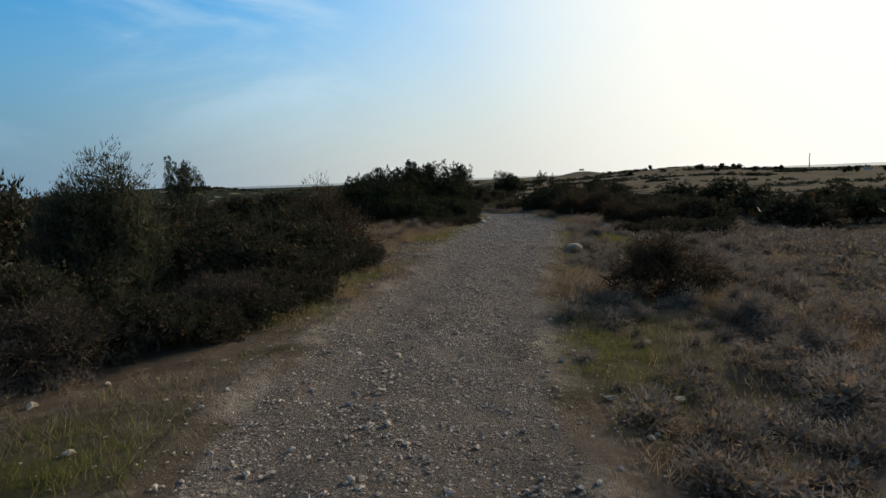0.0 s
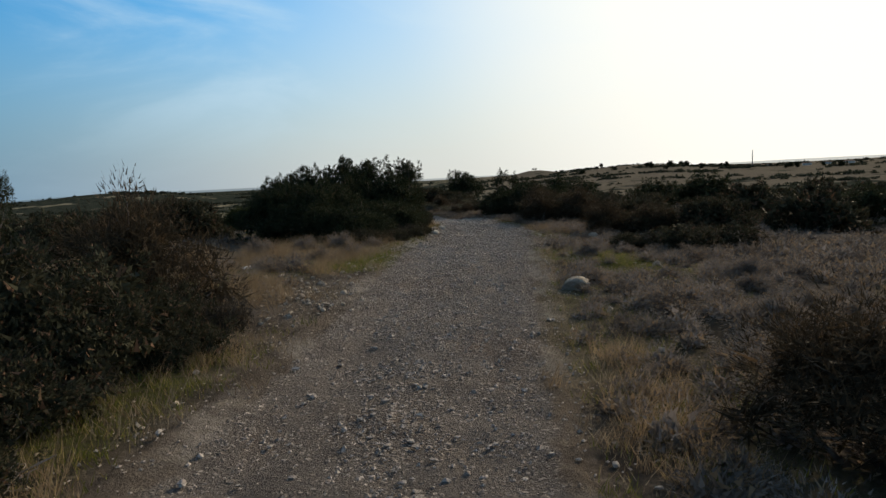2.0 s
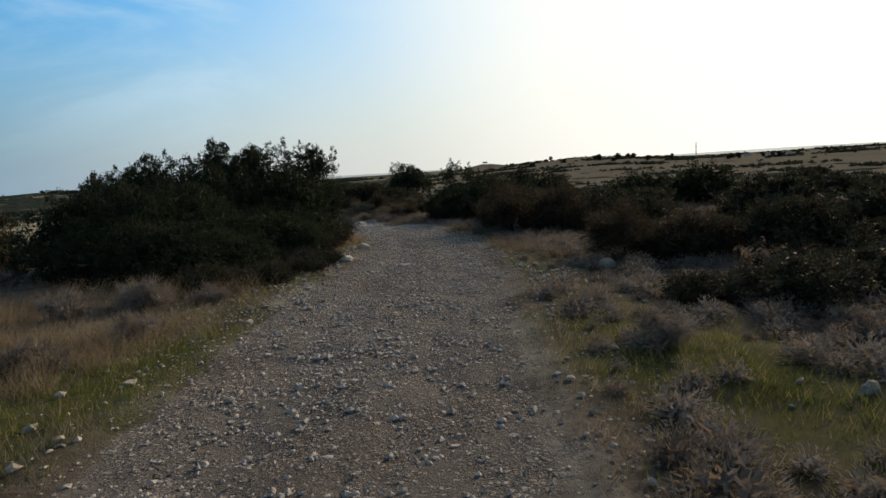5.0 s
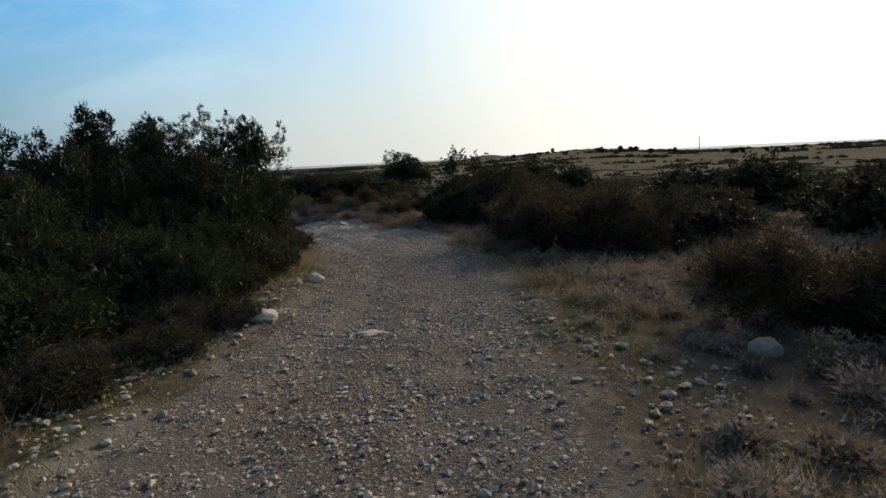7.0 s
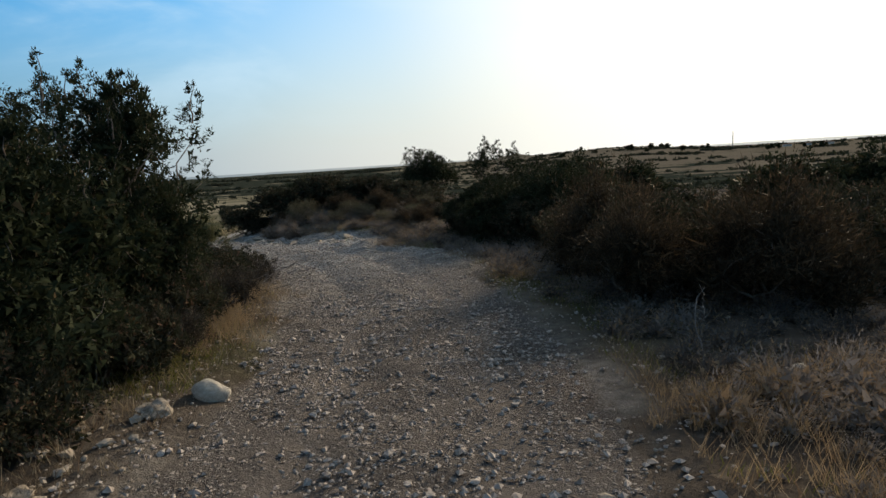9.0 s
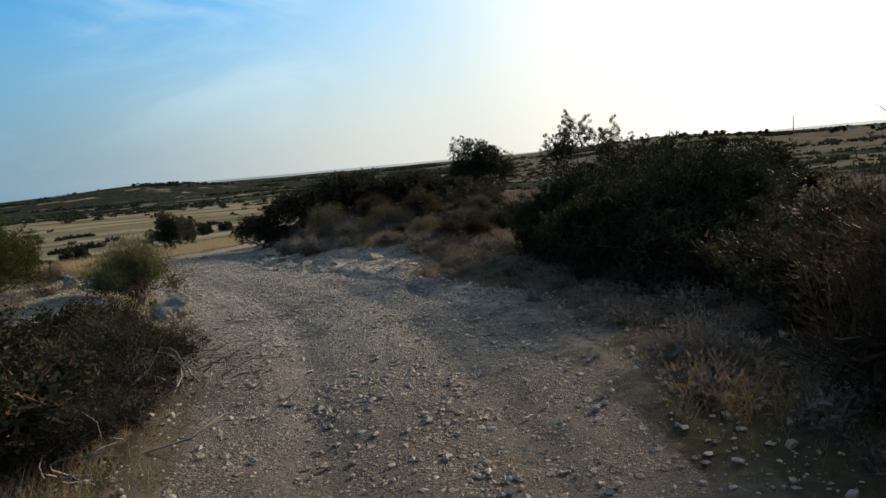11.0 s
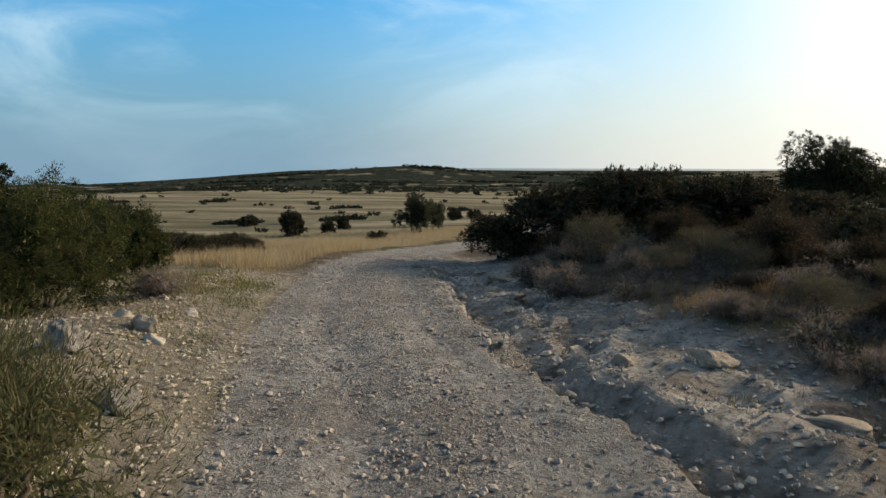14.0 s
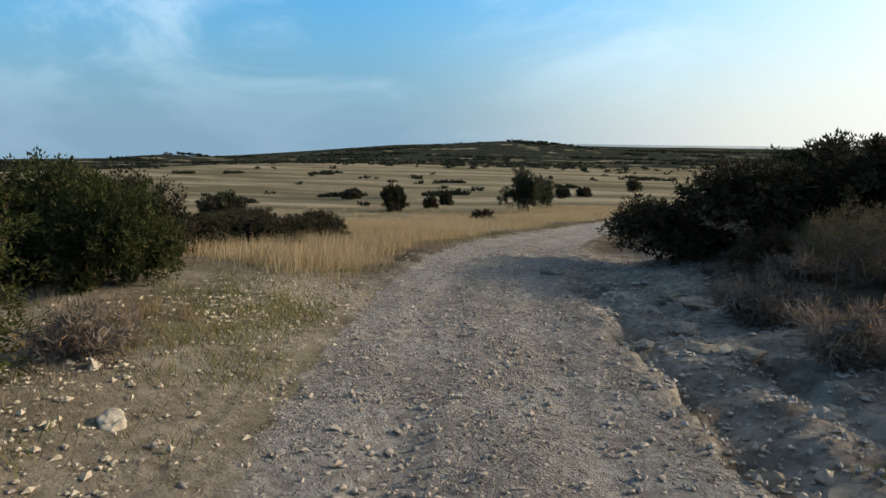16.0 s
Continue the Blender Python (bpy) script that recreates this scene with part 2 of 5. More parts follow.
    flaky = node(tree, "ShaderNodeTexVoronoi", Scale=6.5)
    tree.links.new(bend.outputs[0], flaky.inputs["Vector"])
    broken = maths(tree, "MULTIPLY", pale, maths(tree, "ADD", maths(tree, "MULTIPLY", flaky.outputs["Distance"], 1.6), maths(tree, "MULTIPLY", noise_at(tree, 8.0, 9.0, co, 0.75), 2.2)))
    crumbs = maths(tree, "ADD", maths(tree, "ADD", noise_at(tree, 26.0, 9.0, co, 0.7), broken), maths(tree, "MULTIPLY", maths(tree, "MULTIPLY", lumps, on_bed), 0.75))
    bumped(tree, bsdf, crumbs, 1.0, 0.06)
    return m


EARTH = ground_material()
LIMESTONE = stony("limestone", (0.25, 0.21, 0.165), (0.40, 0.345, 0.28), (0.12, 0.10, 0.08))
CHALK = stony("white_stone", (0.37, 0.325, 0.265), (0.53, 0.48, 0.405), (0.22, 0.18, 0.135), 9.0, 0.5)
PEBBLE = stony("gravel_stone", (0.24, 0.204, 0.174), (0.45, 0.392, 0.34), (0.15, 0.124, 0.105), 14.0, 0.3)
BANK_STONE = stony("yellowish_stone", (0.31, 0.265, 0.20), (0.50, 0.445, 0.35), (0.19, 0.15, 0.11), 12.0, 0.3)
GULLY_STONE = stony("grey_stone", (0.22, 0.20, 0.18), (0.42, 0.395, 0.365), (0.13, 0.115, 0.10), 12.0, 0.3)
GREY_ROCK = stony("grey_limestone", (0.17, 0.162, 0.15), (0.33, 0.315, 0.29), (0.075, 0.07, 0.062), 7.0, 0.9)
# strong dark blotches in bush leaves and twigs: painted shade between clumps
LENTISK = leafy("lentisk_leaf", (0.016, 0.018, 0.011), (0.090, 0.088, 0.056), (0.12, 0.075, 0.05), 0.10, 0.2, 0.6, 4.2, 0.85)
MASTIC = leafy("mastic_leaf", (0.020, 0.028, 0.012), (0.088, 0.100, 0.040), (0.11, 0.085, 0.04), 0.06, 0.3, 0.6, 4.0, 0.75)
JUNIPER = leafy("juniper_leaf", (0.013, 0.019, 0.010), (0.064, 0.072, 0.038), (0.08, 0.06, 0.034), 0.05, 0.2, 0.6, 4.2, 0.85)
# juniper leaf again, lighter and yellower: sunlight put into its colour
SUNNY = leafy("juniper_leaf_sunlit", (0.026, 0.036, 0.014), (0.100, 0.106, 0.040), (0.13, 0.105, 0.05), 0.08, 0.3, 0.6, 4.0, 0.7)
BROOM = leafy("broom_twig", (0.024, 0.020, 0.014), (0.076, 0.060, 0.040), (0.11, 0.076, 0.046), 0.2, 0.25)
FEATHERY = leafy("grey_green_twig", (0.050, 0.056, 0.026), (0.150, 0.150, 0.080), (0.17, 0.14, 0.08), 0.12)
FEATHERY_DARK = leafy("grey_green_leaf", (0.030, 0.035, 0.022), (0.110, 0.115, 0.075), (0.12, 0.10, 0.06), 0.08)
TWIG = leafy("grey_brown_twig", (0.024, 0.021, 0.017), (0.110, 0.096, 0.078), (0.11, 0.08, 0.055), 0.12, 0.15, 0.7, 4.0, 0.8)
OLIVE = leafy("olive_leaf", (0.032, 0.038, 0.024), (0.085, 0.088, 0.058))
THORN = leafy("thorn_twig", (0.070, 0.060, 0.053), (0.345, 0.305, 0.275), (0.26, 0.19, 0.125), 0.18, 0.25, 0.8, 1.3, 0.9)
FAR_SCRUB = leafy("far_scrub_leaf", (0.018, 0.024, 0.018), (0.052, 0.058, 0.040))
STRAW = leafy("dry_grass_blade", (0.33, 0.255, 0.150), (0.58, 0.475, 0.310), (0.25, 0.19, 0.115), 0.2, 0.3, 0.7, 0.4, 0.6)
PALE_STRAW = leafy("bleached_grass_blade", (0.17, 0.14, 0.10), (0.35, 0.295, 0.215), (0.14, 0.10, 0.07), 0.2, 0.4, 0.8)
DULL_STRAW = leafy("weathered_grass_blade", (0.165, 0.122, 0.077), (0.375, 0.285, 0.18), (0.13, 0.098, 0.07), 0.25, 0.42, 0.75)
GREY_SCRUB = leafy("grey_scrub_leaf", (0.055, 0.054, 0.036), (0.15, 0.14, 0.095))
GREEN = leafy("green_grass_blade", (0.070, 0.085, 0.020), (0.19, 0.19, 0.050), (0.26, 0.21, 0.09), 0.2, 0.35, 0.7)
BARK = barky("bark", (0.085, 0.065, 0.050), (0.20, 0.165, 0.135))

# ---- the land ----
# the track's middle line: x, y, half width, height
LINE = np.array([
    (-1.2, -40, 1.4, 0.25), (-0.9, -14, 1.4, 0.08), (-0.65, 0, 1.35, 0.0), (-0.58, 5, 1.32, -0.05), (-0.3, 7.5, 1.32, -0.07),
    (0.33, 11.4, 1.3, -0.11), (1.3, 17.4, 1.55, -0.16), (2.05, 22.4, 1.7, -0.23), (2.85, 26, 1.7, -0.31),
    (3.4, 29, 1.55, -0.38), (3.8, 32, 1.6, -0.44), (3.8, 35, 1.6, -0.5), (3.4, 38, 1.7, -0.56),
    (2.3, 42, 1.9, -0.66), (0.8, 44.9, 1.85, -0.8), (-1.1, 47.6, 1.75, -0.98), (-2.9, 50.4, 1.7, -1.16),
    (-4.9, 54.3, 1.7, -1.45), (-6.6, 58.3, 1.7, -1.74), (-7.8, 62, 1.7, -2.05), (-9.8, 71, 1.7, -2.95),
    (-12.2, 84.5, 1.7, -4.3), (-14.5, 110, 1.7, -6.3), (-20, 160, 1.7, -9.0)])


def refine(line, step=0.5):
    """The line with smooth bends, at about even steps."""
    s = np.r_[0, np.cumsum(np.hypot(*np.diff(line[:, :2], axis=0).T))]
    at = np.arange(0, s[-1], step)
    out = np.stack([np.interp(at, s, c) for c in line.T], 1)
    for _ in range(6):
        out[1:-1] = (out[:-2] + 2 * out[1:-1] + out[2:]) / 4
    return out


TRACK = refine(LINE)
WAY = np.gradient(TRACK[:, :2], axis=0)
WAY /= np.hypot(*WAY.T)[:, None]


def near_track(x, y):
    """For arrays of places: index of the nearest place of the track, and the signed distance (right is positive)."""
    x, y = np.ravel(x), np.ravel(y)
    who = np.empty(len(x), int)
    for a in range(0, len(x), 20000):
        b = slice(a, a + 20000)
        who[b] = ((x[b, None] - TRACK[None, :, 0]) ** 2 + (y[b, None] - TRACK[None, :, 1]) ** 2).argmin(1)
    dx, dy = x - TRACK[who, 0], y - TRACK[who, 1]
    side = dx * WAY[who, 1] - dy * WAY[who, 0]
    return who, np.where(side < 0, -1, 1) * np.hypot(dx, dy)


def hash2(i, j, seed):
    v = np.sin(i * 127.1 + j * 311.7 + seed * 74.7) * 43758.5453
    return v - np.floor(v)


def wob(x, y, size, seed=0):
    """Smooth value noise, 0 to 1."""
    u, v = np.asarray(x, float) / size, np.asarray(y, float) / size
    i, j = np.floor(u), np.floor(v)
    a, b = u - i, v - j
    a, b = a * a * (3 - 2 * a), b * b * (3 - 2 * b)
    return (hash2(i, j, seed) * (1 - a) + hash2(i + 1, j, seed) * a) * (1 - b) + (hash2(i, j + 1, seed) * (1 - a) + hash2(i + 1, j + 1, seed) * a) * b


def ease(v, a, b):
    v = np.clip((v - a) / (b - a), 0, 1)
    return v * v * (3 - 2 * v)


LEFT_D = [0, 2, 6, 15, 40, 100, 300, 550, 800, 1300, 2200, 3200, 5000, 9000]
LEFT_Z = [0, 0.05, -0.1, -0.6, -2.0, -4.5, -12, -17, -15, -10, -8, -14, -26, -60]
RIGHT_D = [0, 2, 6, 15, 40, 100, 250, 450, 700, 950, 1300, 2200, 3200, 5000, 9000]
RIGHT_Z = [0, 0.0, -0.1, -0.35, -1.2, -4.5, -11, -13, -8, -1, 1, 0, -2, -10, -40]


def gully_rim(y):
    """How far right of the track's middle the gully's broken edge lies."""
    return 1.42 + 0.42 * (wob(y, y * 0, 1.9, 7) - 0.5) + 0.30 * (wob(y, y * 0, 0.47, 72) - 0.5) + 0.16 * (wob(y, y * 0, 0.17, 74) - 0.5) + 0.25 * ease(y, 49, 53)


def gully_reach(y):
    """How far right of the track's middle the bare washed ground reaches."""
    return 2.6 + 0.5 * (wob(y, y * 0, 2.3, 73) - 0.5) + 1.5 * ease(y, 44.5, 50)


def height(x, y):
    """The ground's height for arrays of places."""
    shape = np.shape(x)
    x, y = np.ravel(np.asarray(x, float)), np.ravel(np.asarray(y, float))
    who, off = near_track(x, y)
    d = np.abs(off)
    turn = np.degrees(np.arctan2(x - 2, y - 30))
    far = ease(d, 20, 90)
    right_near = ease(off, -3, 3)
    right_far = ease(turn, -2, 16) * (1 - ease(turn, 120, 170)) 
    right = right_near * (1 - far) + right_far * far
    base = TRACK[who, 3] * (1 - 0.75 * ease(d, 30, 400))
    z = base + np.interp(d, LEFT_D, LEFT_Z) * (1 - right) + np.interp(d, RIGHT_D, RIGHT_Z) * right
    # the first stretches lie across a slope that falls to the right
    lean = (0.0227 + 0.009 * ease(y, 15, 24)) * (1 - ease(y, 33, 42)) * (1 - ease(d, 60, 160))
    z -= lean * np.clip(off, -22, 25)
    # rolling country further off
    roll = ease(d, 60, 500)
    z += roll * ((wob(x, y, 420, 3) - 0.5) * 9 + (wob(x, y, 150, 4) - 0.5) * 3.5) * (1 - 0.6 * ease(d, 2500, 4500))
    z += ease(d, 1200, 3000) * (wob(x, y, 900, 8) - 0.5) * 22 * (1 - ease(d, 3800, 4800))
    # a knoll on the skyline, a flat-topped hill to the left
    z += 12 * np.exp(-(((x - 312) / 32) ** 2 + ((y - 1427) / 130) ** 2))
    z += 17 * np.exp(-((np.abs(x + 540) / 170) ** 2.5 + (np.abs(y - 1250) / 160) ** 2))
    z += 13 * np.exp(-(((x + 951) / 75) ** 2 + ((y - 759) / 90) ** 2))
    z += ease(d, 450, 1100) * ease(turn, 11, 27) * (1 - ease(turn, 120, 170)) * (17 - 8 * ease(turn, 19, 34) - 11 * ease(turn, 11, 33))
    # near unevenness
    rough = ease(d, 1.2, 3.5) * (1 - 0.7 * ease(d, 60, 200))
    z += rough * ((wob(x, y, 2.3, 1) - 0.5) * 0.22 + (wob(x, y, 0.7, 2) - 0.5) * 0.09)
    lane = 1 - ease(d, 1.5, 2.2)
    z += lane * ((wob(x, y, 0.9, 5) - 0.5) * 0.035 + (wob(x, y, 0.33, 6) - 0.5) * 0.018)
    # two wheel ruts and the low shoulder
    deep = 0.022 + 0.034 * ease(y, 35, 39) * (1 - ease(y, 43, 46))
    sway = 0.18 * (wob(y, y * 0, 3.1, 71) - 0.5)
    z -= deep * (np.exp(-(((off + 0.72 + sway) / 0.2) ** 2)) + np.exp(-(((off - 0.72 + sway) / 0.2) ** 2))) * lane
    z += 0.025 * np.exp(-((off / 0.35) ** 2)) * lane
    hw = TRACK[who, 2]
    z += 0.05 * np.exp(-(((d - hw - 0.25) / 0.22) ** 2))
    # the right-hand verge lies a little below the gravel at first
    z -= 0.07 * ease(off, hw - 0.05, hw + 0.2) * (1 - ease(off, hw + 1.2, hw + 2.5)) * (1 - ease(y, 13, 17))
    # the washed-out gully on the right of the bend: a broken edge, a trench, then rough bare ground
    along = ease(y, 40.5, 45) * (1 - ease(y, 57, 62))
    rim = gully_rim(y)
    drop = ease(off, rim - 0.03, rim + 0.05)
    z -= along * 0.30 * drop * (1 - ease(off, rim + 0.28, rim + 1.0)) * (0.55 + 0.8 * wob(x, y, 0.8, 9))
    beyond = drop * (1 - ease(off, gully_reach(y), gully_reach(y) + 1.2))
    z += along * beyond * (0.18 * wob(x, y, 0.62, 24) + 0.18 * np.abs(wob(x, y, 0.34, 25) - 0.5) + 0.08 * wob(x, y, 0.19, 26) - 0.19)
    z -= along * 0.10 * ease(off, hw - 0.2, hw + 0.2) * (1 - ease(off, hw + 2.0, hw + 3.2))
    cut = np.abs(off - (hw + 1.3 + 0.9 * (wob(y, y * 0, 2.6, 81) - 0.5)))
    z -= along * 0.16 * (1 - ease(cut, 0.04, 0.26)) * ease(wob(x, y, 1.9, 82), 0.3, 0.55)
    # the stony bank on the left of the bend
    bank = ease(y, 39, 43) * (1 - ease(y, 52, 57)) * ease(-off, hw - 0.1, hw + 1.6) * (1 - ease(-off, 7, 12))
    z += 0.42 * bank
    # the higher ground beyond the gully
    rise = np.clip(-0.45 - TRACK[who, 3], 0, 2.4) * ease(y, 42, 50) * (1 - ease(y, 76, 105))
    z += rise * ease(off, hw + 0.9, hw + 6.5) * (1 - ease(off, 25, 60))
    # the low plain to the far left
    z -= 16 * ease(-turn, 30, 56) * ease(d, 250, 900) + 105 * ease(-turn, 30, 58) * ease(d, 800, 3000)
    return z.reshape(shape)



def np_mesh(name, co, faces, material, smooth=False):
    me = bpy.data.meshes.new(name)
    faces = np.asarray(faces, np.int32)
    n, k = faces.shape
    me.vertices.add(len(co))
    me.vertices.foreach_set("co", np.asarray(co, np.float32).ravel())
    me.loops.add(n * k)
    me.loops.foreach_set("vertex_index", faces.ravel())
    me.polygons.add(n)
    me.polygons.foreach_set("loop_start", np.arange(0, n * k, k, dtype=np.int32))
    me.polygons.foreach_set("use_smooth", np.full(n, smooth))
    me.materials.append(material)
    me.update(calc_edges=True)
    me.validate()
    return me


def grow(start, stop, first, ratio):
    out, step = [start], first
    while abs(out[-1]) < abs(stop):
        step *= ratio
        out.append(out[-1] + math.copysign(step, stop))
    return out


def spread(a, b, step, low, high):
    mid = list(np.arange(a, b, step))
    return np.array(grow(mid[0], low, step, 1.08)[:0:-1] + mid + grow(mid[-1], high, step, 1.08)[1:])


def cover_of(me, x, y):
    """What grows or lies at each place: green, straw, scrub, bare chalk; and the worn lane with its wheel tracks."""
    who, off = near_track(x, y)
    d, hw = np.abs(off), TRACK[who, 2]
    turn = np.degrees(np.arctan2(x - 2, y - 30))
    green = ease(wob(x, y, 3.0, 11), 0.45, 0.75) * np.exp(-(((d - hw - 0.9) / 0.9) ** 2)) * np.where(off > 0, 0.5, 1.0)
    green += 0.7 * ease(wob(x, y, 5.0, 12), 0.5, 0.8) * (1 - ease(d, 14, 30)) * np.where(off > 0, 0.4, 1.0)
    green += np.exp(-(((x - 5.2) / 1.1) ** 2 + ((y - 19.5) / 2.6) ** 2))
    green = green * (1 - ease(off, hw - 0.3, hw) * (1 - ease(off, gully_reach(y), gully_reach(y) + 0.8)) * ease(y, 40, 43))
    gold = ease(-off, hw + 0.6, hw + 3.5) * ease(y + 0.35 * x, 50, 55) * (turn < 60)
    gold = np.maximum(gold, ease(d, 60, 130) * (1 - 0.65 * ease(turn, 0, 14)))
    bank = ease(-off, hw - 0.3, hw + 0.4) * (1 - ease(-off, hw + 5, hw + 8)) * ease(y, 39.5, 43) * (1 - ease(y, 52, 56))
    gold = np.maximum(gold, 0.5 * bank * (0.4 + 0.6 * ease(wob(x, y, 0.9, 17), 0.3, 0.65)))
    left_far = 0.25 + 0.13 * ease(d, 200, 400) + 0.10 * ease(d, 430, 700) + 0.03 * ease(d, 700, 1000)
    # dry slopes far right: less dark scrub colour, also standing in for haze
    right_far = 0.46 - 0.14 * ease(d, 300, 700)
    scrub = (left_far + (right_far - left_far) * ease(turn, -2, 12)) * ease(d, 25, 70)
    pale = ease(y, 37, 42) * (1 - ease(y, 60, 66)) * ease(off, hw - 0.75, hw - 0.35) * (1 - ease(off, gully_reach(y) - 0.3, gully_reach(y) + 0.7))
    pale = pale * (0.7 + 0.3 * ease(wob(x, y, 0.9, 18), 0.25, 0.6)) * (0.65 + 0.35 * ease(wob(x, y, 0.33, 28), 0.2, 0.6))
    # less of the chalk colour along the trench floor, so it is darker
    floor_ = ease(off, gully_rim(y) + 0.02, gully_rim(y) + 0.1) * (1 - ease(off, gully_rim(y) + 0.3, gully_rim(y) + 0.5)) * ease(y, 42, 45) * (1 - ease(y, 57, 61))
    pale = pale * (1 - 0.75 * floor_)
    pale += 0.45 * bank * ease(wob(x, y, 1.2, 19), 0.2, 0.5) * (1 - 0.6 * ease(-off, hw + 2.5, hw + 5))
    pale += 0.3 * (1 - ease(d, hw - 0.1, hw + 0.5)) * ease(wob(x, y, 0.8, 20), 0.25, 0.6)
    lane = (1 - ease(d, hw - 0.4, hw + 0.2)) * (1 - ease(off, gully_rim(y) - 0.05, gully_rim(y) + 0.1) * ease(y, 41, 44) * (1 - ease(y, 57, 62)))
    wheel = np.exp(-(((off + 0.75) / 0.3) ** 2)) + np.exp(-(((off - 0.75) / 0.3) ** 2))
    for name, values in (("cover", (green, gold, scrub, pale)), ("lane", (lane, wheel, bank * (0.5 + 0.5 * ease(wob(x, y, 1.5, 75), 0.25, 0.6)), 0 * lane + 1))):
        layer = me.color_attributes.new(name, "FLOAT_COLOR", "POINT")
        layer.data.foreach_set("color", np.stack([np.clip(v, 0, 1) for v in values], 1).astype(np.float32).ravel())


def make_ground():
    xs, ys = spread(-11, 13, 0.12, -4600, 4600), spread(-1, 66, 0.14, -4600, 4600)
    gx, gy = np.meshgrid(xs, ys)
    z = height(gx, gy)
    who, off = near_track(gx, gy)
    d, hw = np.abs(off), TRACK[who, 2]
    z = z - 0.06 * (1 - ease(d, hw + 0.05, hw + 0.5)).reshape(z.shape)
    co = np.stack([gx.ravel(), gy.ravel(), z.ravel()], 1)
    w = len(xs)
    i = (np.arange(len(ys) - 1)[:, None] * w + np.arange(w - 1)[None]).ravel()
    me = np_mesh("ground", co, np.stack([i, i + 1, i + w + 1, i + w], 1), EARTH, True)
    cover_of(me, gx.ravel(), gy.ravel())
    return tagged(new("ground", me), "dry stony hillside with scrub, straw fields and far hills", "ground", kind="structure")


def make_track():
    """The gravel sheet: its edges dip under the soil beside it."""
    first, last = 40, len(TRACK) - 20
    s = np.arange(first, last, 0.25)
    line = np.stack([np.interp(s, np.arange(len(TRACK)), c) for c in TRACK.T], 1)
    way = np.stack([np.interp(s, np.arange(len(TRACK)), c) for c in WAY.T], 1)
    side = np.stack([way[:, 1], -way[:, 0]], 1)
    t = np.linspace(-1, 1, 57)[None]
    reach = line[:, 2:3] + 0.62 + 0.2 * (wob(s, s * 0, 1.7, 22) - 0.5)[:, None]
    x, y = line[:, :1] + side[:, :1] * t * reach, line[:, 1:2] + side[:, 1:] * t * reach
    over = np.abs(t) * reach - line[:, 2:3]
    z = height(x, y) + 0.004 - 0.085 * ease(over, 0.12, 0.6)
    z += (0.036 * (wob(x, y, 0.25, 23) - 0.5) + 0.03 * (wob(x, y, 0.13, 27) - 0.5)) * (1 - ease(over, -0.1, 0.25))
    w = t.shape[1]
    i = (np.arange(len(s) - 1)[:, None] * w + np.arange(w - 1)[None]).ravel()
    me = np_mesh("track", np.stack([x.ravel(), y.ravel(), z.ravel()], 1), np.stack([i, i + 1, i + w + 1, i + w], 1), EARTH, True)
    cover_of(me, x.ravel(), y.ravel())
    return tagged(new("road", me), "rutted dirt track of beige limestone gravel and earth", "road", kind="structure")


ground, road = make_ground(), make_track()

# ---- plants ----


def unit(v):
    return v / np.maximum(np.linalg.norm(v, axis=-1, keepdims=True), 1e-9)


def part(name, me, parent, label=""):
    ob = new(name, me)
    ob.parent = parent
    return tagged(ob, label)


def leaves(base, way, length, width, rng):
    """Pointed leaves: three corners each."""
    n = len(base)
    side = unit(np.cross(way, rng.normal(size=(n, 3))))
    length, width = length * rng.uniform(0.6, 1.3, (n, 1)), width * rng.uniform(0.6, 1.3, (n, 1))
    co = np.stack([base + side * width / 2, base + way * length, base - side * width / 2], 1)
    return co.reshape(-1, 3), np.arange(3 * n).reshape(-1, 3)


def tubes(lines, sides=5):
    """Tapered stems along lists of (place, radius)."""
    cos, faces, at = [], [], 0
    turn = np.linspace(0, 2 * math.pi, sides, endpoint=False)
    for line in lines:
        p, r = np.array([a for a, _ in line], float), np.array([b for _, b in line], float)
        way = unit(np.gradient(p, axis=0))
        u = unit(np.cross(way, (0.31, 0.93, 0.2)))
        v = np.cross(way, u)
        ring = p[:, None] + r[:, None, None] * (np.cos(turn)[None, :, None] * u[:, None] + np.sin(turn)[None, :, None] * v[:, None])
        cos.append(ring.reshape(-1, 3))
        a, b = np.meshgrid(np.arange(len(p) - 1), np.arange(sides), indexing="ij")
        i, j = (a * sides + b).ravel() + at, (a * sides + (b + 1) % sides).ravel() + at
        faces.append(np.stack([i, j, j + sides, i + sides], 1))
        at += len(p) * sides
    return np.concatenate(cos), np.concatenate(faces)


def stem(a, b, r0, r1, rng, bend=0.12, n=5):
    a, b = np.asarray(a, float), np.asarray(b, float)
    t = np.linspace(0, 1, n)[:, None]
    p = a + (b - a) * t + np.sin(t * math.pi) * rng.normal(size=3) * bend * np.linalg.norm(b - a)
    p[1:-1] += rng.normal(size=(n - 2, 3)) * 0.03 * np.linalg.norm(b - a)
    return [(q, r0 + (r1 - r0) * u) for q, u in zip(p, t[:, 0])]


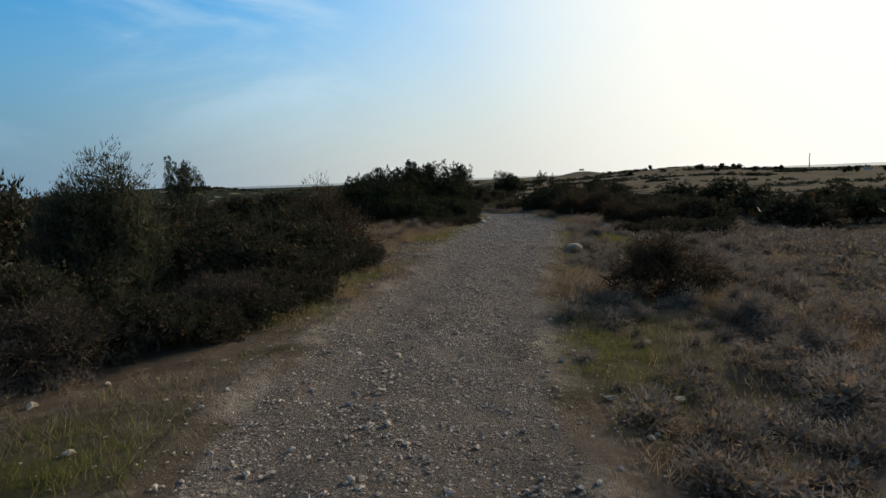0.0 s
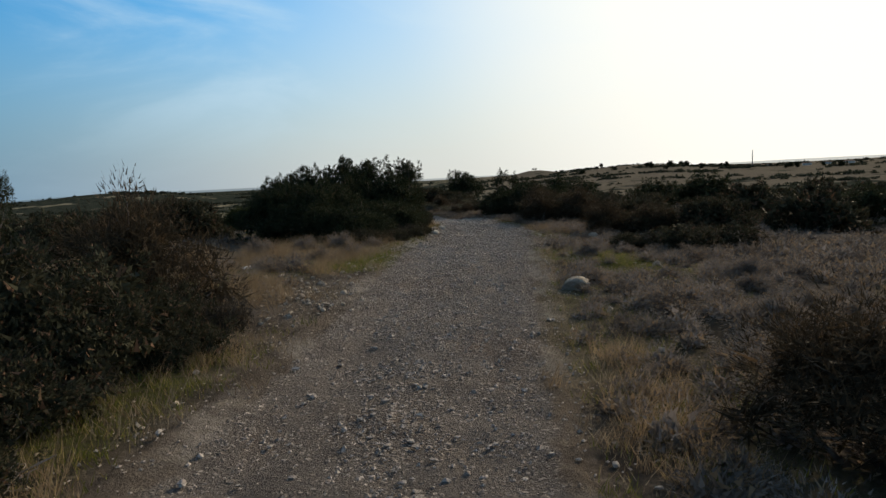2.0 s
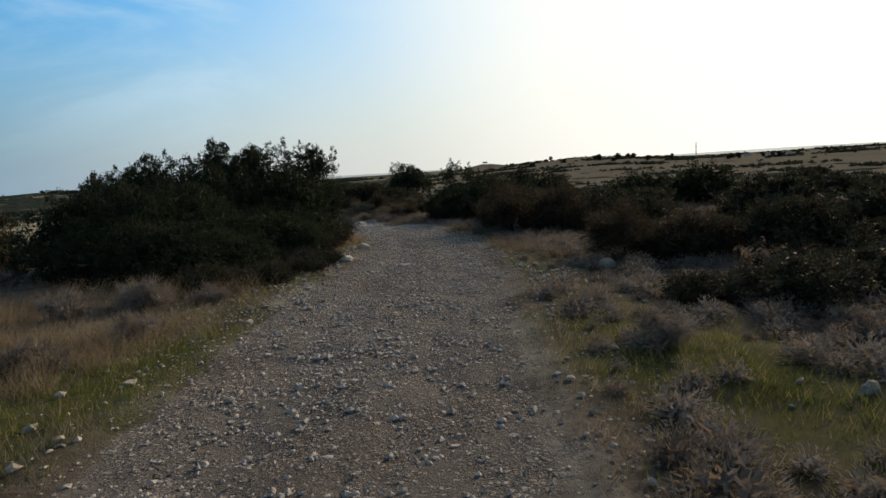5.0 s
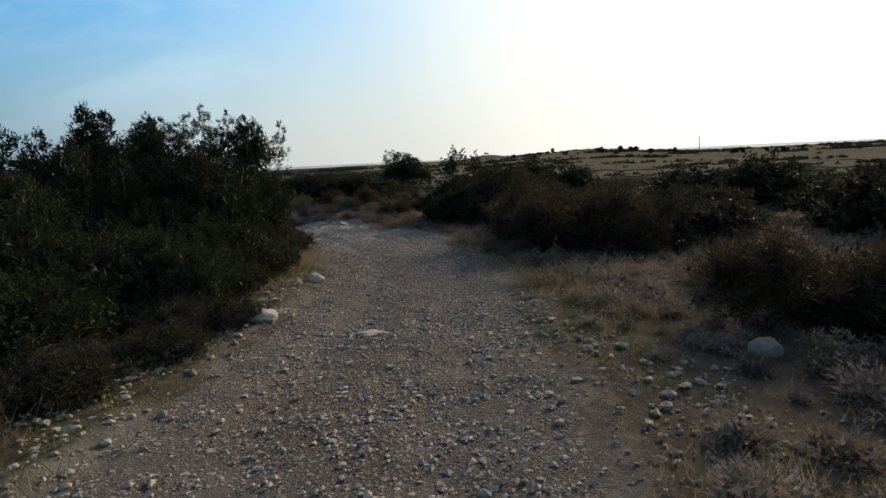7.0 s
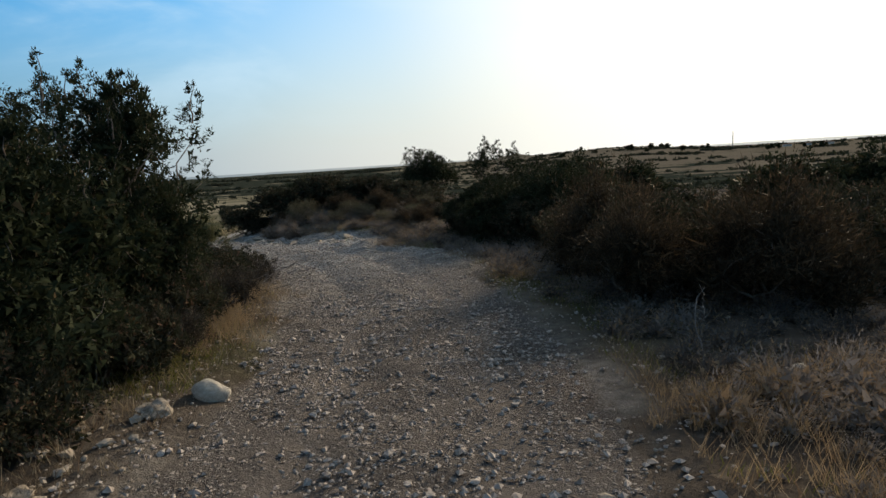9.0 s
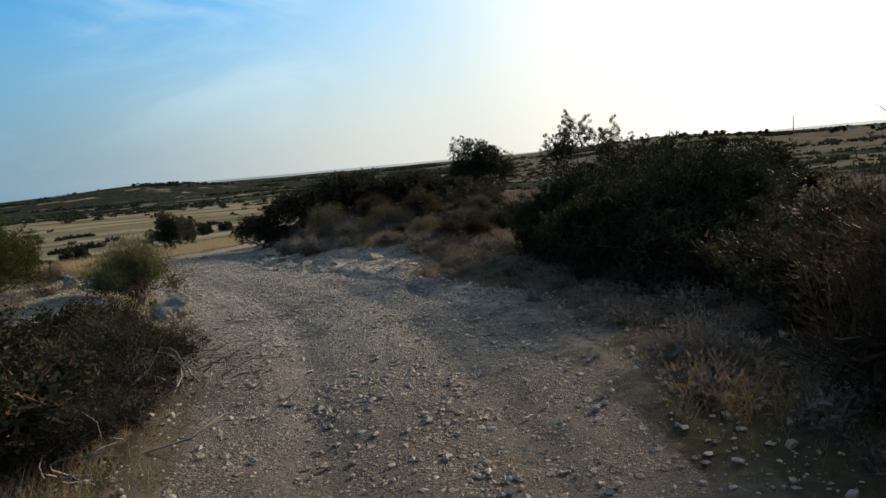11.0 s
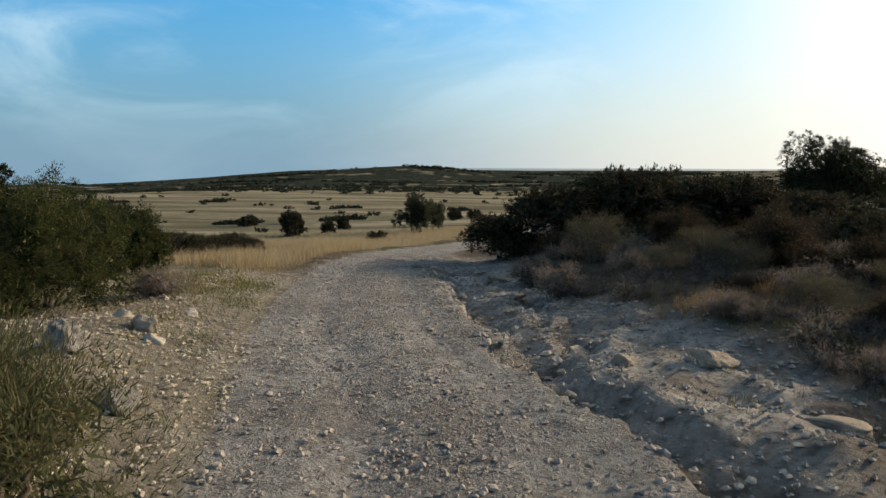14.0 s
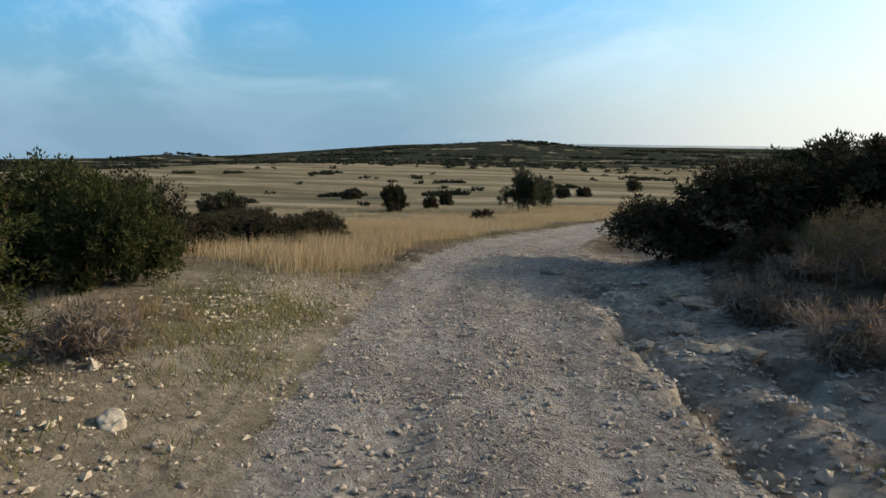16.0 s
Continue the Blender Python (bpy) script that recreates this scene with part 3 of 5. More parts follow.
def bush(name, label, category, seed, leaf, radius, tall, lobes, sprigs, per, size, width, spread_way=0.9, upright=0.3, sprig=0.16, clear=0.0, lobe=0.34, dome=0.6, group="", leaders=0, rise=0.5, limb=0.013, bark=None, tuft=3):
    """A shrub: stems from one base, lobes of leafy tufts with gaps between them. clear: the part of its height that is bare stem.
    leaders: upright shoots, rise metres long, that stand out of its top. tuft: sprigs that make up one tuft."""
    rng = np.random.default_rng(seed)
    thing = tagged(new(name), label, category, group)
    rx, ry = radius
    turn, far = rng.uniform(0, 2 * math.pi, lobes), rng.uniform(0, 1, lobes) ** 0.6
    top = clear + (1 - clear) * (0.9 - dome * 0.55 * far ** 2)
    up = np.where(rng.uniform(size=lobes) < 0.6, top * rng.uniform(0.8, 1.0, lobes), top * rng.uniform(0.3, 0.8, lobes))
    up = np.maximum(up, clear + 0.15 * (1 - clear)) - lobe * 0.35
    far = far * (1 - lobe * 0.8)
    middle = np.stack([np.cos(turn) * far * rx, np.sin(turn) * far * ry, up * tall], 1)
    big = np.stack([rng.uniform(0.7, 1.15, lobes) * lobe * rx, rng.uniform(0.7, 1.15, lobes) * lobe * ry, rng.uniform(0.6, 1.1, lobes) * lobe * 0.85 * min(tall, 2 * rx)], 1)
    # tufts over the lobes
    n, each = sprigs // tuft, int(per * tuft * 0.82)
    who = rng.integers(0, lobes, n)
    way = unit(rng.normal(size=(n, 3)) + (0, 0, 0.25))
    root = middle[who] + way * big[who] * rng.uniform(0.7, 1.08, (n, 1))
    axis = unit(way * (1 - upright) + np.array([0, 0, 1.0]) * upright + rng.normal(size=(n, 3)) * 0.3)
    round_ = sprig * rng.uniform(0.55, 1.25, n)
    ok = root[:, 2] > 0.02 * tall
    root, axis, who, round_ = root[ok], axis[ok], who[ok], round_[ok]
    lines = []
    # shoots out of the top
    if leaders:
        tops = np.argsort(-(middle[:, 2] + big[:, 2]))[:max(leaders, lobes // 2)]
        more_root, more_axis, more_round = [], [], []
        for k in rng.choice(tops, leaders, replace=False):
            foot = middle[k] + (0, 0, big[k, 2] * 0.5)
            tip = foot + unit(rng.normal(size=3) * 0.22 + (0.0, 0.0, 1.0)) * rise * rng.uniform(0.6, 1.25)
            shoot = stem(foot, tip, 0.012, 0.004, rng, 0.06, 6)
            lines.append(shoot)
            count = 4 + int(rise * 7)
            for u in np.linspace(0.1, 1.0, count):
                spin = rng.uniform(0, 2 * math.pi)
                out = np.array((math.cos(spin), math.sin(spin), 0.7)) * (1.15 - 0.85 * u) * sprig * 1.3
                more_root.append(foot + (tip - foot) * u + out * (u < 0.99))
                more_axis.append(unit(out * 3 + (0, 0, 0.7)))
                more_round.append(sprig * rng.uniform(0.6, 0.95) * (1.1 - 0.45 * u))
        root, axis = np.concatenate([root, more_root]), np.concatenate([axis, more_axis])
        round_ = np.r_[round_, more_round]
    n = len(root)
    ball = unit(rng.normal(size=(n, each, 3))) * rng.uniform(0, 1, (n, each, 1)) ** 0.45
    ball += axis[:, None] * (0.55 + 0.6 * rng.uniform(0, 1, (n, each, 1)) * (np.einsum("nej,nj->ne", ball, axis) > 0.3)[:, :, None])
    base = (root[:, None] + ball * round_[:, None, None] * 0.72).reshape(-1, 3)
    out = unit(ball * 0.9 + axis[:, None] * 0.5 + rng.normal(size=(n, each, 3)) * spread_way * 0.5).reshape(-1, 3)
    # broad dense leaves within
    inner = int(n * each * 0.2) if clear == 0 else int(n * each * 0.06)
    inside = rng.integers(0, lobes, inner)
    base = np.concatenate([base, middle[inside] + unit(rng.normal(size=(inner, 3))) * big[inside] * rng.uniform(0.1, 0.78, (inner, 1))])
    out = np.concatenate([out, unit(rng.normal(size=(inner, 3)))])
    more = np.r_[np.ones(n * each), np.full(inner, 2.4)][:, None]
    base[:, 2] = np.maximum(base[:, 2], 0.02)
    co, faces = leaves(base, out, size * more, width * more, rng)
    part("foliage", np_mesh("foliage", co, faces, leaf), thing)
    trunks = 3 + lobes // 12
    heads = middle[rng.choice(lobes, trunks, replace=False)] * (0.5, 0.5, 0.55)
    for head in heads:
        foot = rng.normal(size=3) * (0.07 * rx, 0.07 * ry, 0)
        lines.append(stem(foot - (0, 0, 0.08), head, max(0.026 * tall ** 0.7, limb * 2.2), max(0.016, limb * 1.2), rng))
    for k in range(lobes):
        head = heads[np.linalg.norm(heads - middle[k], axis=1).argmin()]
        lines.append(stem(head, middle[k], limb, 0.005, rng, 0.1))
    for k in rng.choice(len(who), min(len(who), lobes * 2), replace=False):
        lines.append(stem(middle[who[k]], root[k], 0.007, 0.002, rng, 0.08, 4))
    co, faces = tubes(lines, 4)
    part("stem", np_mesh("stem", co, faces, bark or BARK, True), thing, "grey-brown forked woody stem")
    return thing


def on_ground(x, y, turn=0.0, scale=(1, 1, 1), sink=0.03):
    z = float(height(np.array([x]), np.array([y]))[0])
    return pose(x, y, z - sink, 0, 0, turn) @ Matrix.Diagonal((*scale, 1))


def plant_all(kinds, places):
    """places: (kind, x, y, turn, size, tall). The first of a kind is built, the rest are its copies."""
    done = {}
    for kind, x, y, turn, size, tall in places:
        m = on_ground(x, y, turn, (size, size, size * tall))
        if kind in done:
            ob = copy_thing(done[kind], Matrix())
            ob.matrix_basis = m
        else:
            ob = done[kind] = kinds[kind]()
            ob.matrix_basis = m


KINDS = {
    "lentisk": lambda: bush("lentisk_bush", "dense dark grey-green mastic bush beside the track", "bush", 1, LENTISK, (1.3, 1.2), 1.6, 30, 850, 19, 0.054, 0.026, sprig=0.15, group="mastic bushes"),
    "lentisk_low": lambda: bush("lentisk_bush", "low dark mastic bush with reddish lower twigs", "bush", 2, LENTISK, (1.3, 1.2), 1.15, 28, 760, 19, 0.054, 0.026, sprig=0.14, group="mastic bushes"),
    "juniper": lambda: bush("juniper_bush", "large dark green juniper bush with a tufted uneven top", "bush", 3, JUNIPER, (1.6, 1.5), 2.6, 36, 1500, 21, 0.052, 0.025, 0.95, 0.4, 0.125, lobe=0.27, leaders=8, rise=0.4, tuft=2, group="juniper bushes"),
    "juniper_wide": lambda: bush("juniper_bush", "broad dark juniper bush spreading over dry grass", "bush", 4, JUNIPER, (1.9, 1.7), 1.9, 38, 1350, 21, 0.054, 0.026, 0.95, 0.35, 0.14, lobe=0.28, leaders=6, rise=0.25, tuft=2, group="juniper bushes"),
    "juniper_tree": lambda: bush("juniper_tree", "open juniper tree with bare forked trunk and tufted crown", "tree", 5, JUNIPER, (1.35, 1.3), 3.2, 44, 1150, 26, 0.042, 0.020, 0.95, 0.25, 0.11, 0.3, 0.22, 0.4, limb=0.022, leaders=7, rise=0.35, tuft=2, group="juniper trees"),
    "open_tree": lambda: bush("juniper_tree", "open straggling juniper tree with upswept sparse branches", "tree", 21, JUNIPER, (1.45, 1.35), 3.0, 32, 1050, 22, 0.042, 0.018, 0.95, 0.3, 0.085, 0.3, 0.17, 0.35, limb=0.018, leaders=11, rise=0.55, tuft=2, group="juniper trees"),
    "juniper_far": lambda: bush("juniper_bush", "dark juniper bush on the slope behind the track", "bush", 13, JUNIPER, (1.7, 1.6), 2.3, 22, 420, 14, 0.13, 0.06, 0.95, 0.35, 0.24, group="slope junipers"),
    "lentisk_far": lambda: bush("lentisk_bush", "dark dense bush in the scrub beyond the track", "bush", 14, LENTISK, (1.6, 1.5), 1.5, 22, 400, 14, 0.13, 0.065, 0.95, 0.3, 0.2, group="slope bushes"),
    "lentisk_mid": lambda: bush("lentisk_bush", "dark dense bush along the upper edge of the gully", "bush", 15, LENTISK, (1.5, 1.4), 1.55, 28, 700, 20, 0.072, 0.034, 0.95, 0.3, 0.16, group="slope bushes"),
    "juniper_spire": lambda: bush("juniper_tree", "narrow dark juniper with a pointed tufted top", "tree", 16, JUNIPER, (0.62, 0.58), 3.0, 26, 1000, 24, 0.050, 0.024, 0.95, 0.45, 0.11, 0.08, 0.42, 0.9, leaders=4, rise=0.35, tuft=2, group="juniper trees"),
    "sunny": lambda: bush("juniper_bush", "sunlit yellowish-green juniper bush on the stony bank", "bush", 6, SUNNY, (1.3, 1.2), 2.3, 44, 1700, 30, 0.038, 0.014, 0.9, 0.5, 0.15, lobe=0.3, group="sunlit junipers"),
    "mastic": lambda: bush("lentisk_bush", "rounded dense green mastic bush in low sunlight", "bush", 22, MASTIC, (1.3, 1.2), 1.8, 34, 1600, 20, 0.056, 0.030, 0.9, 0.35, 0.14, lobe=0.32, dome=0.5, tuft=2, group="mastic bushes"),
    "broom": lambda: bush("broom_shrub", "brownish thin-twigged broom shrub, half dry", "shrub", 7, BROOM, (0.95, 0.9), 1.15, 18, 700, 20, 0.075, 0.010, 0.7, 0.5, 0.2, group="broom shrubs"),
    "broom_green": lambda: bush("broom_shrub", "soft grey-green twiggy shrub beside pale stones", "shrub", 8, FEATHERY, (0.9, 0.8), 0.85, 22, 1000, 24, 0.05, 0.007, 0.6, 0.62, 0.2, group="broom shrubs"),
    "olive": lambda: bush("olive_tree", "dark olive tree with open crown on several trunks in straw", "tree", 9, OLIVE, (2.6, 2.4), 4.6, 26, 1000, 22, 0.15, 0.07, 0.9, 0.3, 0.32, 0.3, 0.26, limb=0.03, group="olive trees"),
    "far_bush": lambda: bush("distant_bush", "dark rounded bush standing in the straw field", "bush", 10, LENTISK, (1.5, 1.4), 1.6, 16, 420, 18, 0.15, 0.085, 0.9, 0.3, 0.22, lobe=0.4, group="field bushes"),
    "far_tree": lambda: bush("distant_tree", "small dark tree against the hazy skyline", "tree", 11, JUNIPER, (2.2, 2.2), 4.5, 9, 90, 9, 1.0, 0.6, 0.9, 0.4, 0.6, 0.25, group="skyline trees"),
    "grey_shrub": lambda: bush("bare_shrub", "pale grey half-leafless shrub before a dark bush", "shrub", 17, GREY_SCRUB, (0.75, 0.7), 1.25, 22, 620, 16, 0.05, 0.008, 0.7, 0.55, 0.2, 0.1, 0.3, 0.5, group="bare shrubs"),
    "feathery": lambda: bush("rosemary_bush", "tall rounded grey-green bush of fine upright twigs", "bush", 18, FEATHERY_DARK, (1.0, 0.95), 2.0, 36, 1700, 22, 0.055, 0.013, 0.6, 0.6, 0.15, lobe=0.34, dome=0.5, tuft=2, group="grey-green bushes"),
    "twiggy": lambda: bush("bare_shrub", "low grey-brown twiggy shrub at the track's edge", "shrub", 19, TWIG, (0.7, 0.65), 0.75, 20, 620, 20, 0.045, 0.009, 0.8, 0.45, 0.12, lobe=0.34, tuft=2, group="bare shrubs"),
    "cushion": lambda: bush("thorn_cushion", "grey-mauve dry thorny cushion shrub", "shrub", 12, THORN, (0.42, 0.4), 0.42, 10, 230, 16, 0.055, 0.008, 0.95, 0.3, 0.08, group="thorny cushions"),
}

PLACES = []
# left of the first stretch
PLACES += [
    ("feathery", -4.9, 8.5, 20, 1.0, 1.16), ("lentisk", -3.6, 9.9, 200, 0.95, 0.98), ("lentisk", -3.1, 12.0, 300, 1.0, 0.95), ("lentisk_low", -5.4, 6.2, 40, 1.1, 1.1), ("lentisk_mid", -5.6, 11, 150, 1.1, 0.95), ("broom", -2.9, 13.9, 30, 1.35, 1.14),
    ("lentisk_mid", -7.4, 8.6, 260, 1.2, 1.2), ("lentisk_mid", -7.6, 13, 10, 1.2, 1.1), ("lentisk", -5.0, 14.2, 80, 1.0, 0.85), ("juniper_tree", -8.4, 19.8, 0, 0.55, 1.85), ("lentisk_far", -12.4, 31.0, 60, 1.3, 1.0), ("lentisk_low", -1.95, 12.4, 20, 0.48, 0.95), ("twiggy", -1.8, 13.2, 60, 0.75, 1.1),
    ("lentisk_low", -3.05, 7.0, 100, 0.5, 0.95), ("lentisk_low", -2.6, 7.9, 35, 0.5, 0.95), ("lentisk_low", -2.3, 9.3, 215, 0.45, 0.9), ("twiggy", -4.1, 5.5, 190, 1.1, 1.0), ("lentisk_low", -3.5, 6.6, 290, 0.62, 1.0), ("twiggy", -3.0, 7.7, 50, 0.95, 1.1),
]
PLACES += [
    ("lentisk_low", -2.85, 8.9, 140, 0.55, 1.1), ("twiggy", -2.45, 11.0, 220, 0.7, 1.0), ("feathery", -4.7, 6.5, 10, 0.62, 0.85), ("lentisk_low", -3.0, 9.2, 20, 0.6, 1.0), ("lentisk_low", -2.6, 11.4, 60, 0.75, 1.15), ("lentisk_low", -2.5, 12.9, 160, 0.7, 1.15),
    ("lentisk_low", -2.55, 10.1, 330, 0.6, 1.1), ("lentisk_mid", -8.8, 33.6, 0, 1.3, 1), ("lentisk_mid", -11.6, 35.6, 70, 1.4, 0.95), ("lentisk_mid", -14.6, 37, 150, 1.4, 1), ("lentisk_mid", -17.5, 34.5, 230, 1.5, 1), ("lentisk_mid", -10.6, 27, 300, 1.2, 0.8),
    ("lentisk_mid", -14.2, 26, 20, 1.3, 0.85),
]
# the big group left of the second stretch
PLACES += [
    ("juniper", 0.05, 32.4, 20, 0.95, 0.98), ("juniper", -1.5, 32.4, 140, 1, 1.06), ("juniper", -3.1, 32.8, 250, 1, 1.2), ("juniper", -4.5, 33.2, 60, 0.95, 1.15), ("juniper_wide", -3.9, 31.6, 260, 1, 1.26), ("juniper_wide", -5.2, 34.2, 80, 0.8, 1),
    ("juniper_spire", -1.85, 33.4, 10, 1.1, 1.16), ("juniper_spire", -0.95, 33.5, 80, 1.05, 1.12), ("juniper_spire", -0.1, 33.3, 150, 1.08, 0.8), ("juniper_spire", 0.95, 33.8, 220, 0.92, 1.22), ("open_tree", 0.55, 34.1, 40, 0.95, 1.08), ("juniper_tree", -0.9, 34.7, 190, 1.02, 1.04),
    ("juniper_tree", -2.1, 34.9, 300, 1, 1.0), ("juniper_wide", -0.9, 28.8, 200, 0.8, 0.99), ("juniper_wide", 0.1, 29.6, 330, 0.7, 0.99), ("juniper_wide", -2.6, 29.6, 100, 1, 1.21), ("juniper_wide", -1.3, 26.9, 210, 0.62, 0.95), ("juniper_wide", -2.5, 27.6, 150, 0.75, 0.95),
]
PLACES += [
    ("juniper_wide", -3.6, 28.6, 300, 0.7, 1.05), ("juniper", -3.9, 30.8, 100, 0.8, 0.95), ("juniper_wide", -1.6, 27.4, 20, 0.75, 0.85), ("juniper_wide", -0.5, 27.5, 250, 0.6, 0.85), ("juniper_wide", 0.4, 31.6, 290, 0.75, 0.935), ("juniper_wide", -0.4, 30.9, 60, 0.8, 1.04),
    ("juniper_wide", -1.9, 30.9, 310, 0.95, 1.16), ("juniper_wide", -3.9, 30.4, 15, 1, 1.16), ("lentisk_low", 0.75, 30.9, 110, 0.6, 1.2), ("lentisk_low", 1, 32.2, 200, 0.62, 1.15), ("lentisk_low", 0.95, 33.6, 300, 0.72, 1.1), ("twiggy", 1.35, 34.8, 10, 1, 1),
    ("twiggy", 1.3, 32.9, 90, 0.8, 0.9), ("lentisk_low", 0.5, 35.4, 30, 0.8, 0.9), ("lentisk", 0.6, 37, 290, 0.75, 0.8), ("lentisk", -0.8, 38.6, 10, 0.9, 0.8), ("twiggy", 0.55, 28.4, 200, 0.8, 0.9), ("twiggy", 0.1, 26.8, 100, 0.75, 0.8),
]
PLACES += [
    ("cushion", -1.4, 24.5, 10, 1.1, 1.2), ("cushion", -2.3, 24.0, 70, 1.0, 1.1), ("cushion", -0.45, 24.7, 140, 0.8, 1.1), ("cushion", -0.9, 22.6, 200, 0.9, 1.1), ("cushion", -3.4, 23.1, 260, 1.1, 1.2), ("cushion", -1.6, 21.4, 320, 0.9, 1.0),
    ("lentisk_low", -0.75, 25.85, 15, 0.5, 1.0), ("lentisk_low", 0.2, 26.35, 95, 0.45, 0.9), ("lentisk_low", 0.8, 27.3, 175, 0.42, 0.9), ("lentisk_low", 1.15, 28.7, 255, 0.4, 0.85), ("lentisk", -9.6, 35.8, 20, 0.85, 0.85), ("lentisk_low", -8.2, 36.4, 80, 0.8, 0.9),
]
# right of the track
PLACES += [
    ("broom", 3.25, 9.6, 0, 1.05, 0.85), ("broom", 4.4, 10.2, 90, 0.55, 0.7), ("lentisk_low", 8.0, 22.6, 0, 0.85, 0.8), ("lentisk_low", 9.8, 23.6, 120, 0.9, 0.8), ("lentisk_low", 6.7, 22.9, 50, 0.55, 0.8), ("broom", 7.6, 27.6, 40, 1.1, 0.9),
    ("lentisk_low", 9.0, 27.4, 210, 1.1, 0.95), ("lentisk_mid", 10.6, 26, 10, 1, 0.9), ("broom", 6.9, 34.6, 140, 1.2, 1.0), ("lentisk", 7.7, 35.4, 240, 1.05, 0.95), ("lentisk", 9.6, 34.8, 40, 1.2, 0.9), ("lentisk_low", 8.6, 29.3, 140, 0.8, 0.9),
    ("broom", 8.9, 27.0, 200, 1.2, 0.85), ("broom", 8.3, 33.6, 20, 1.3, 1.1), ("broom", 7.3, 37.0, 240, 1.3, 1.15), ("juniper", 8.0, 42.6, 50, 0.95, 0.9), ("open_tree", 7.5, 47.6, 310, 1.0, 0.94), ("juniper", 7.3, 46.2, 110, 0.9, 0.8),
]
PLACES += [
    ("juniper", 9.0, 46.8, 110, 0.9, 0.75), ("open_tree", 8.9, 47.8, 70, 0.85, 0.85), ("lentisk", 7.3, 44.6, 33, 1.0, 1.0), ("lentisk", 8.6, 43.9, 130, 1.1, 1.0), ("lentisk", 7.2, 41.2, 210, 0.95, 0.9), ("lentisk", 8.9, 40.6, 310, 1.1, 0.9),
    ("juniper_wide", 6.9, 42.6, 170, 0.75, 1.05), ("juniper_wide", 6.4, 46.4, 40, 0.62, 1.2), ("lentisk", 6.1, 45.3, 190, 0.62, 1.1), ("lentisk", 6.7, 44.0, 75, 0.85, 1.0), ("juniper", 7.0, 45.3, 260, 0.75, 0.9), ("lentisk", 8.4, 36.0, 15, 1.1, 0.9),
    ("lentisk_low", 7.9, 39.0, 95, 1.1, 0.95), ("juniper_far", 10.8, 47.6, 10, 1.0, 0.75), ("lentisk_mid", 9.6, 39.4, 90, 1.2, 0.75), ("lentisk_mid", 11.5, 35.5, 190, 1.1, 0.7), ("lentisk_mid", 13.5, 38.5, 290, 1.3, 0.7), ("juniper", 7.1, 67.6, 0, 1.3, 0.85),
]
PLACES += [
    ("juniper", 6.1, 66.2, 90, 0.9, 0.7), ("juniper_tree", 6.5, 68.2, 0, 1.15, 0.95), ("juniper_far", 14, 52, 100, 1.2, 0.75), ("juniper_far", 17, 46, 200, 1.2, 0.75),
]
# beyond the gully
PLACES += [
    ("lentisk_mid", -3.6, 61.5, 0, 1.2, 0.78), ("lentisk_mid", -1.6, 61.2, 70, 1.4, 0.82), ("lentisk_mid", 0.6, 61, 140, 1.5, 0.78), ("lentisk_mid", 2.8, 60.6, 210, 1.5, 0.7), ("juniper_far", -0.4, 63.5, 280, 1.2, 0.72), ("juniper_far", 3.0, 64, 350, 1.2, 0.65),
    ("lentisk_mid", 5.2, 60.4, 20, 1.4, 0.62), ("broom", 1.9, 56.6, 60, 1.0, 0.8), ("broom", 3.6, 54.6, 160, 1.1, 0.9), ("broom", -1.2, 58.2, 10, 0.9, 0.75), ("lentisk_low", 5.6, 57.0, 90, 1.1, 0.9),
]
# left of the bend
PLACES += [
    ("sunny", -6.3, 47.5, 0, 0.95, 0.86), ("sunny", -6.2, 46.4, 60, 0.6, 0.8), ("mastic", -9.6, 50.4, 240, 1.0, 1.0), ("mastic", -8.25, 50.8, 120, 0.72, 1.15), ("mastic", -10.5, 50.6, 100, 1.0, 1.0), ("lentisk", -10.6, 52.4, 40, 1.0, 1.1),
    ("cushion", -5.7, 48.7, 30, 1.2, 1.0), ("twiggy", -9.6, 49.4, 70, 0.8, 0.8), ("twiggy", 0.1, 39.9, 20, 0.9, 0.8), ("twiggy", 1.0, 37.9, 120, 0.85, 0.85), ("twiggy", 1.3, 37.1, 40, 0.75, 0.8), ("lentisk_low", 0.7, 38.6, 130, 0.6, 1.0),
    ("twiggy", 0.9, 39.2, 260, 0.75, 0.8), ("lentisk_low", -0.5, 40.4, 60, 0.6, 0.9), ("cushion", -1.2, 55.6, 80, 1.7, 1.1), ("cushion", -0.3, 53.6, 20, 1.7, 1.1), ("grey_shrub", 0.05, 56.5, 0, 1.0, 1.0), ("grey_shrub", -0.5, 57.6, 80, 0.75, 1.0),
]
PLACES += [
    ("grey_shrub", 2.3, 54.6, 160, 0.7, 0.95), ("grey_shrub", 3.7, 55.7, 250, 0.7, 0.9), ("cushion", 4.0, 48.5, 20, 1.1, 0.9), ("cushion", 0.9, 55.8, 200, 1.4, 1.0), ("cushion", -0.7, 57.0, 120, 1.5, 1.1), ("cushion", 1.0, 54.6, 300, 1.5, 1.0),
    ("lentisk_low", 6.6, 53.0, 10, 0.6, 0.9), ("lentisk_low", 5.9, 51.0, 110, 0.5, 0.9), ("broom", 4.9, 53.6, 200, 0.7, 0.8), ("broom_green", -1.05, 43.1, 30, 0.95, 1.25), ("sunny", -7.0, 46.2, 200, 0.75, 1.05), ("juniper_spire", -7.1, 47.4, 20, 0.75, 1.1),
]
